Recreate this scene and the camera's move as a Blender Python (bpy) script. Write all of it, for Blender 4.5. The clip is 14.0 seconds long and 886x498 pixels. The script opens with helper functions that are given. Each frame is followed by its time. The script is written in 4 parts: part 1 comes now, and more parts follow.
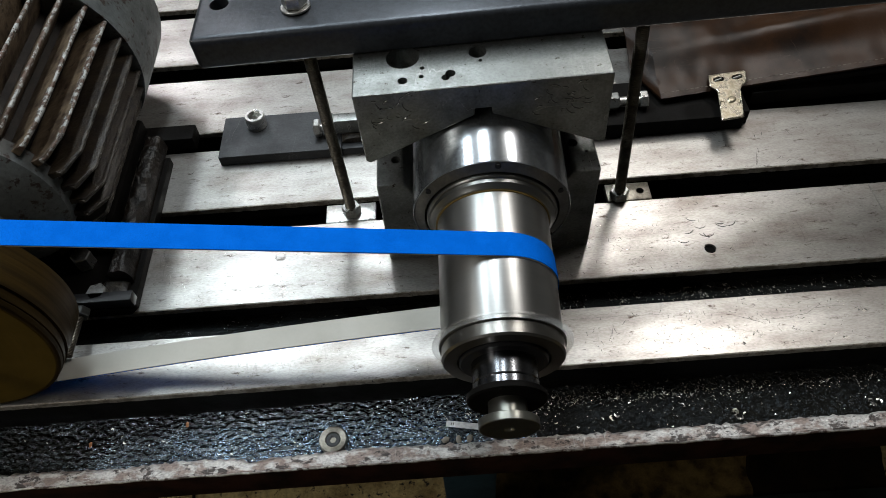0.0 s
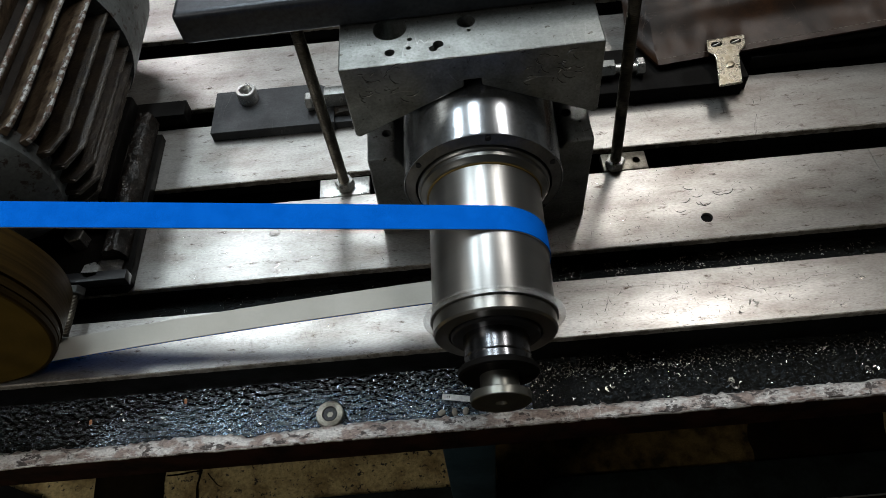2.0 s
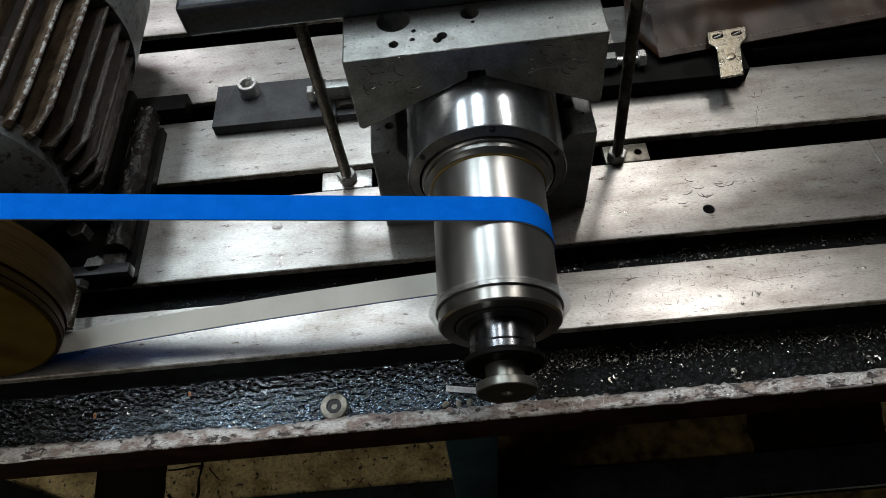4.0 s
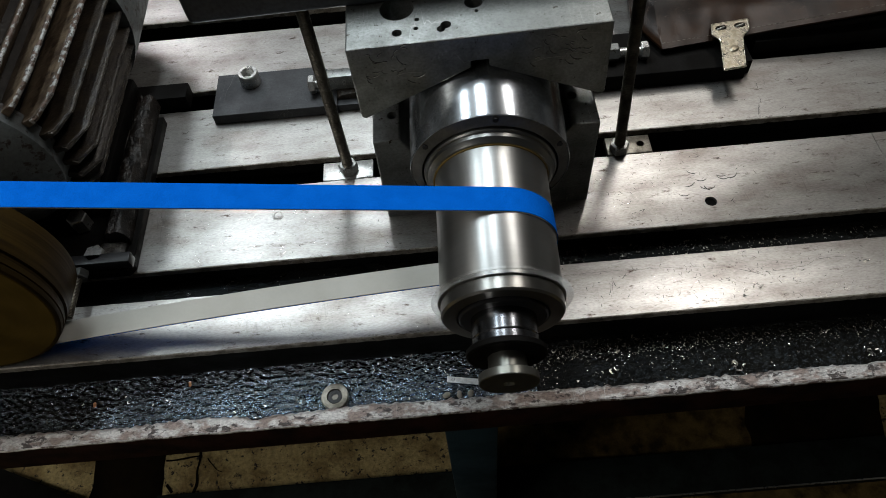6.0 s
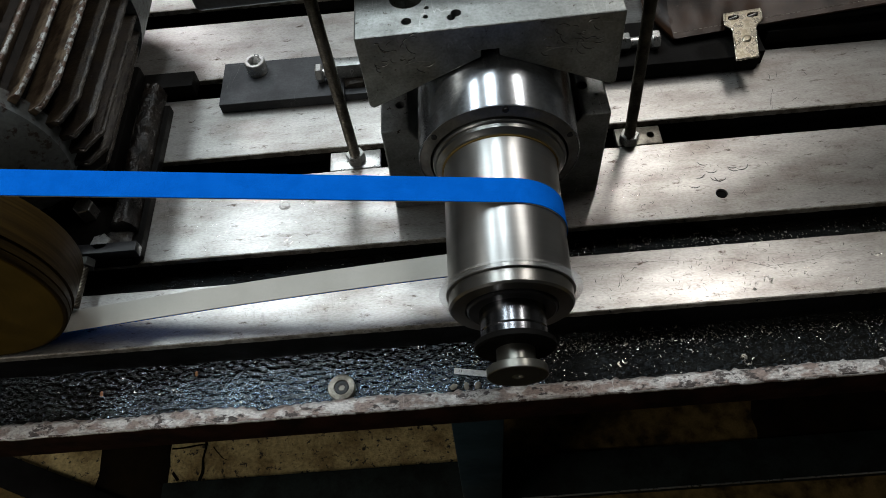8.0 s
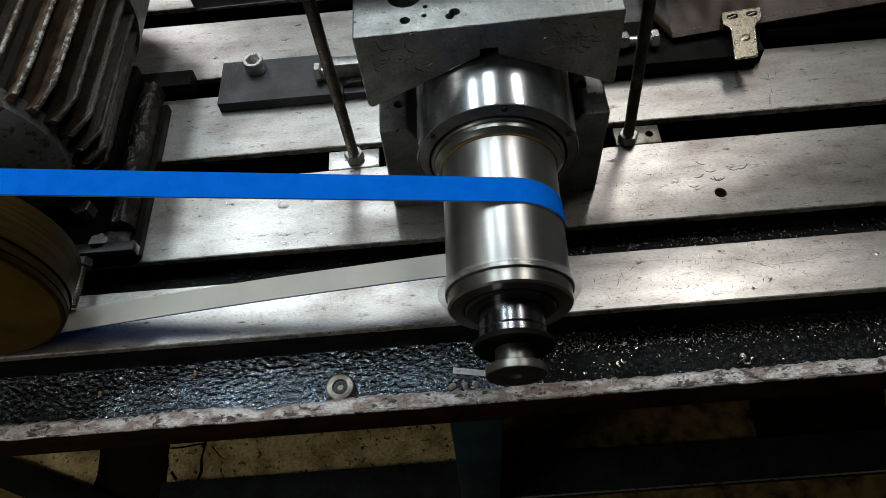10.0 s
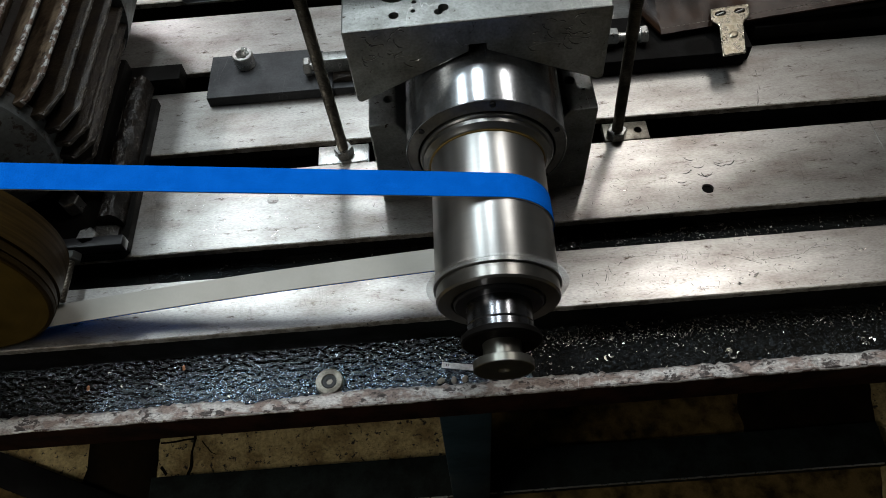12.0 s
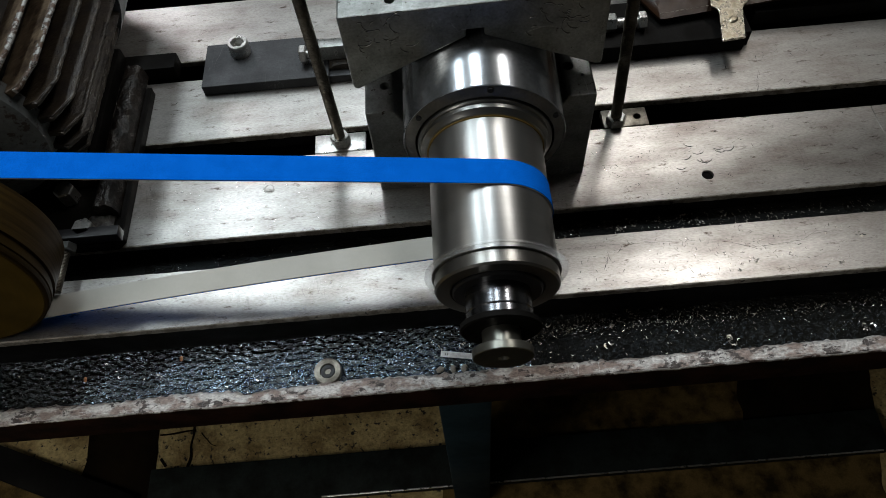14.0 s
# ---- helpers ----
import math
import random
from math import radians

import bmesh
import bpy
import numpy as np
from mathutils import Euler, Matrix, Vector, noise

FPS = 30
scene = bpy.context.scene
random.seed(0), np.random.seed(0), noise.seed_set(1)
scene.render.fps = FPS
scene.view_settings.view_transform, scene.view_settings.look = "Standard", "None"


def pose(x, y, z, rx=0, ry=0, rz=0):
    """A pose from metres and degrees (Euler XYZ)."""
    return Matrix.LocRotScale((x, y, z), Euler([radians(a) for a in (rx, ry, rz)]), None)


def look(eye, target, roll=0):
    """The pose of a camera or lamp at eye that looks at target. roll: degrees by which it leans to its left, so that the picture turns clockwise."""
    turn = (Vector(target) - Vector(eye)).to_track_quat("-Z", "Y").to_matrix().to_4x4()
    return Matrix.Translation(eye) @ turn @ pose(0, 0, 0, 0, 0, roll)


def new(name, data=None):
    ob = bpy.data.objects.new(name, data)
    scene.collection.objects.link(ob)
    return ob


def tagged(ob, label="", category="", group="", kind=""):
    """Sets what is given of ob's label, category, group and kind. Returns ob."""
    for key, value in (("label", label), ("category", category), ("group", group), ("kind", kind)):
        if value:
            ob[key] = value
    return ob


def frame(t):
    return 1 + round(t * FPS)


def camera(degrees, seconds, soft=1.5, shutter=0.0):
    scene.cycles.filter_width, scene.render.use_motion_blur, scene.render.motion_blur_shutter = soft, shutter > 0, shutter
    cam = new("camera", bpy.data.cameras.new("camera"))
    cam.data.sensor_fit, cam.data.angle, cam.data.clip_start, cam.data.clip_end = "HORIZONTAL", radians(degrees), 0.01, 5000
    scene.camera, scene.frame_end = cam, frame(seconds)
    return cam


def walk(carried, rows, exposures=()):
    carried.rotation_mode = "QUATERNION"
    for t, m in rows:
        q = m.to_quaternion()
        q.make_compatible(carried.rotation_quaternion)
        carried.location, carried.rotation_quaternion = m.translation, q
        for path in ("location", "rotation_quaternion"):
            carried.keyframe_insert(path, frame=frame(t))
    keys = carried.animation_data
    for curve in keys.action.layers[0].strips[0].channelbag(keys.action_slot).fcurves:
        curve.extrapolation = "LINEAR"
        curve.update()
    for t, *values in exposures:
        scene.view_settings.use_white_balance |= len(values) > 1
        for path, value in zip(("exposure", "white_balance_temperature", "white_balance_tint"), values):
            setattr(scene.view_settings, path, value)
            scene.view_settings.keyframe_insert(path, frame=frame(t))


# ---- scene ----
cam = camera(64.6, 14.0, 0.25, 0.5)
PATH = [
    (0, (-0.037, 0.024, 0.615), (-0.056, 1.218, -0.989), -5.0),
    (0.5, (-0.037, 0.028, 0.616), (-0.066, 1.213, -0.995), -5.3),
    (1, (-0.034, 0.03, 0.614), (-0.062, 1.198, -1.009), -5.5),
    (1.5, (-0.022, 0.029, 0.614), (-0.051, 1.163, -1.033), -6.4),
    (2, (-0.024, 0.029, 0.613), (-0.068, 1.154, -1.04), -7.0),
    (2.5, (-0.023, 0.026, 0.613), (-0.061, 1.149, -1.042), -7.0),
    (3, (-0.026, 0.026, 0.614), (-0.063, 1.145, -1.043), -7.0),
    (5.5, (-0.033, 0.025, 0.61), (-0.065, 1.129, -1.057), -6.5),
    (6, (-0.035, 0.025, 0.61), (-0.066, 1.123, -1.062), -6.4),
    (6.5, (-0.037, 0.026, 0.609), (-0.074, 1.121, -1.064), -6.5),
    (7, (-0.037, 0.029, 0.609), (-0.071, 1.118, -1.069), -6.1),
    (7.5, (-0.038, 0.032, 0.608), (-0.08, 1.11, -1.076), -6.6),
    (8, (-0.038, 0.029, 0.607), (-0.085, 1.103, -1.08), -6.8),
    (10.5, (-0.038, 0.03, 0.606), (-0.078, 1.099, -1.084), -6.5),
    (11, (-0.038, 0.03, 0.605), (-0.069, 1.092, -1.09), -6.1),
    (11.5, (-0.036, 0.028, 0.605), (-0.061, 1.087, -1.092), -5.9),
    (12, (-0.035, 0.028, 0.608), (-0.057, 1.087, -1.089), -5.6),
    (12.5, (-0.035, 0.027, 0.607), (-0.051, 1.082, -1.092), -5.4),
    (13, (-0.036, 0.026, 0.604), (-0.053, 1.072, -1.1), -5.7),
    (13.5, (-0.034, 0.029, 0.603), (-0.045, 1.068, -1.106), -5.4),
    (14, (-0.035, 0.028, 0.602), (-0.055, 1.066, -1.108), -5.9),
]
walk(cam, [(t, look(eye, target, roll)) for t, eye, target, roll in PATH], [(0, 0.38), (0.5, 0.28), (1.0, 0.08), (14, 0.03)])

# ---------------------------------------------------------------- light
world = bpy.data.worlds.new("workshop_air")
scene.world = world
world.use_nodes = True
world.node_tree.nodes["Background"].inputs[0].default_value = (0.62, 0.72, 0.9, 1)
world.node_tree.nodes["Background"].inputs[1].default_value = 0.005
scene.view_settings.exposure = 0.0


def tube_lamp(name, at, turn, length, width, watts, colour):
    d = bpy.data.lights.new(name, "AREA")
    d.shape, d.size, d.size_y, d.energy, d.color = "RECTANGLE", width, length, watts, colour
    ob = new(name, d)
    ob.matrix_world = pose(*at, 0, 0, turn)
    return ob


# x, y, turn, strength, tint of the five strip lamps
LAMPS = ((-0.80, 1.15, 0, 12, (0.82, 0.94, 1.0)), (-0.17, 1.38, 0, 17, (0.86, 0.95, 1.0)), (-1.35, 2.72, 0, 9, (0.97, 0.96, 1.0)), (0.78, 1.36, 14, 15.5, (1.0, 0.97, 0.93)), (-1.7, -0.6, 0, 17, (1.0, 0.97, 0.91)))
for lx, ly, turn, watts, tint in LAMPS:
    tube_lamp("lamp_light", (lx, ly, 1.74), turn, 1.25, 0.20, watts, tint)


# ---------------------------------------------------------------- materials
def mat(name, base, rough=0.5, metal=0.0, second=None, scale=30.0, mix=(0.4, 0.65), fine=400.0, bump=0.1, bump_dist=0.0005,
        stretch=(1, 1, 1), third=None, third_mix=(0.6, 0.7), third_scale=8.0, rough2=None, coat=0.0, scratch=None, gloss=0.5, speckle=0.35, turned=0.0):
    """Two colours over broad stains, a third for spots, fine grain as relief; object coordinates in metres."""
    m = bpy.data.materials.new(name)
    m.use_nodes = True
    nt = m.node_tree
    N, L = nt.nodes, nt.links
    b = N["Principled BSDF"]
    b.inputs["Metallic"].default_value = metal
    b.inputs["Coat Weight"].default_value = coat
    b.inputs["Specular IOR Level"].default_value = gloss
    if turned:
        tg = N.new("ShaderNodeTangent")
        tg.direction_type, tg.axis = "RADIAL", "Y"
        L.new(tg.outputs[0], b.inputs["Tangent"])
        b.inputs["Anisotropic"].default_value, b.inputs["Anisotropic Rotation"].default_value = turned, 0.25
    co = N.new("ShaderNodeTexCoord")
    mp = N.new("ShaderNodeMapping")
    mp.inputs["Scale"].default_value = stretch
    L.new(co.outputs["Object"], mp.inputs["Vector"])

    def noise_tex(s, detail=6.0, r=0.6):
        n = N.new("ShaderNodeTexNoise")
        n.inputs["Scale"].default_value, n.inputs["Detail"].default_value, n.inputs["Roughness"].default_value = s, detail, r
        L.new(mp.outputs[0], n.inputs["Vector"])
        return n.outputs["Fac"]

    def ramp(src, lo, hi):
        r = N.new("ShaderNodeMapRange")
        r.inputs["From Min"].default_value, r.inputs["From Max"].default_value = lo, hi
        L.new(src, r.inputs["Value"])
        return r.outputs["Result"]

    def blend(fac, a, c):
        x = N.new("ShaderNodeMix")
        x.data_type = "RGBA"
        L.new(fac, x.inputs["Factor"])
        for sock, v in ((x.inputs[6], a), (x.inputs[7], c)):
            if isinstance(v, tuple):
                sock.default_value = (*v, 1)
            else:
                L.new(v, sock)
        return x.outputs[2]

    second = second or tuple(0.75 * v for v in base)
    tone_patch = ramp(noise_tex(scale), *mix)
    col = blend(tone_patch, base, second)
    if third:
        col = blend(ramp(noise_tex(third_scale, 8.0, 0.7), *third_mix), col, third)
    if scratch:
        tone, amount = scratch
        for turn, sx, sy in ((8, 5, 60), (-38, 30, 4), (71, 34, 5)):
            m2 = N.new("ShaderNodeMapping")
            m2.inputs["Rotation"].default_value[2] = radians(turn)
            m2.inputs["Scale"].default_value = (sx, sy, 20)
            L.new(co.outputs["Object"], m2.inputs["Vector"])
            n2 = N.new("ShaderNodeTexNoise")
            n2.inputs["Scale"].default_value, n2.inputs["Detail"].default_value = 1.0, 3.0
            L.new(m2.outputs[0], n2.inputs["Vector"])
            sub = N.new("ShaderNodeMath")
            sub.operation = "SUBTRACT"
            sub.inputs[1].default_value = 0.5
            L.new(n2.outputs["Fac"], sub.inputs[0])
            ab = N.new("ShaderNodeMath")
            ab.operation = "ABSOLUTE"
            L.new(sub.outputs[0], ab.inputs[0])
            line = ramp(ab.outputs[0], 0.005, 0.0)
            where = ramp(noise_tex(16 + turn % 7, 2.0, 0.5), 0.55, 0.66)
            mul = N.new("ShaderNodeMath")
            mul.operation = "MULTIPLY"
            L.new(line, mul.inputs[0])
            L.new(where, mul.inputs[1])
            mul2 = N.new("ShaderNodeMath")
            mul2.operation = "MULTIPLY"
            mul2.inputs[1].default_value = amount
            L.new(mul.outputs[0], mul2.inputs[0])
            col = blend(mul2.outputs[0], col, tone)
    grain = noise_tex(fine, 4.0, 0.6)
    dark = N.new("ShaderNodeMix")
    dark.data_type, dark.blend_type = "RGBA", "MULTIPLY"
    dark.inputs["Factor"].default_value = speckle
    g3 = N.new("ShaderNodeCombineColor")
    gr = ramp(grain, 0.25, 0.6)
    for i in range(3):
        L.new(gr, g3.inputs[i])
    L.new(col, dark.inputs[6])
    L.new(g3.outputs[0], dark.inputs[7])
    L.new(dark.outputs[2], b.inputs["Base Color"])
    rr = N.new("ShaderNodeMapRange")
    rr.inputs["To Min"].default_value, rr.inputs["To Max"].default_value = rough, rough2 if rough2 is not None else min(1, rough + 0.15)
    L.new(tone_patch, rr.inputs["Value"])
    L.new(rr.outputs[0], b.inputs["Roughness"])
    bp = N.new("ShaderNodeBump")
    bp.inputs["Strength"].default_value, bp.inputs["Distance"].default_value = bump, bump_dist
    L.new(grain, bp.inputs["Height"])
    L.new(bp.outputs[0], b.inputs["Normal"])
    return m



def wet(name, rough, rough2, shine, dull_x=None):
    """Black tar with wormy ridges and a wet film on it."""
    m = bpy.data.materials.new(name)
    m.use_nodes = True
    N, L = m.node_tree.nodes, m.node_tree.links
    b = N["Principled BSDF"]
    b.inputs["IOR"].default_value = 2.3
    b.inputs["Specular IOR Level"].default_value = shine
    b.inputs["Specular Tint"].default_value = (0.66, 0.83, 1.0, 1)
    b.inputs["Coat Weight"].default_value = 0.9 * shine
    b.inputs["Coat Roughness"].default_value = 0.1
    co = N.new("ShaderNodeTexCoord")

    def tex(scale, detail, sx=1.0, warp=0.0):
        mp = N.new("ShaderNodeMapping")
        mp.inputs["Scale"].default_value = (sx, 1, 1)
        L.new(co.outputs["Object"], mp.inputs["Vector"])
        n = N.new("ShaderNodeTexNoise")
        n.inputs["Scale"].default_value, n.inputs["Detail"].default_value, n.inputs["Distortion"].default_value = scale, detail, warp
        L.new(mp.outputs[0], n.inputs["Vector"])
        return n.outputs["Fac"]

    def calc(op, a, c):
        q = N.new("ShaderNodeMath")
        q.operation = op
        for sock, v in zip(q.inputs, (a, c)):
            if isinstance(v, float):
                sock.default_value = v
            else:
                L.new(v, sock)
        return q.outputs[0]

    def ridged(f):
        return calc("ABSOLUTE", calc("SUBTRACT", f, 0.5), 0.0)

    # Less shine toward low x, over the given span.
    if dull_x:
        pos = N.new("ShaderNodeSeparateXYZ")
        L.new(co.outputs["Object"], pos.inputs[0])
        far = calc("ADD", pos.outputs[0], calc("MULTIPLY", calc("SUBTRACT", tex(30.0, 4.0), 0.5), 0.3))
        film = N.new("ShaderNodeMapRange")
        film.inputs["From Min"].default_value, film.inputs["From Max"].default_value = dull_x
        film.inputs["To Min"].default_value, film.inputs["To Max"].default_value = 0.12 * shine, shine
        L.new(far, film.inputs["Value"])
        L.new(film.outputs[0], b.inputs["Specular IOR Level"])
        L.new(film.outputs[0], b.inputs["Coat Weight"])
    high = calc("ADD", calc("MULTIPLY", ridged(tex(225.0, 2.0, 0.7, 0.6)), 2.2), calc("MULTIPLY", tex(420.0, 2.0, 0.8, 0.3), 0.6))
    bp = N.new("ShaderNodeBump")
    bp.inputs["Strength"].default_value, bp.inputs["Distance"].default_value = 1.0, 0.00092
    L.new(high, bp.inputs["Height"])
    L.new(bp.outputs[0], b.inputs["Normal"])
    L.new(bp.outputs[0], b.inputs["Coat Normal"])
    mixer = N.new("ShaderNodeMix")
    mixer.data_type = "RGBA"
    mixer.inputs[6].default_value, mixer.inputs[7].default_value = (0.004, 0.0045, 0.005, 1), (0.013, 0.012, 0.009, 1)
    L.new(tex(60.0, 5.0), mixer.inputs["Factor"])
    L.new(mixer.outputs[2], b.inputs["Base Color"])
    rr = N.new("ShaderNodeMapRange")
    rr.inputs["From Min"].default_value, rr.inputs["From Max"].default_value = 0.4, 0.7
    rr.inputs["To Min"].default_value, rr.inputs["To Max"].default_value = rough, rough2
    L.new(tex(22.0, 4.0), rr.inputs["Value"])
    L.new(rr.outputs[0], b.inputs["Roughness"])
    return m


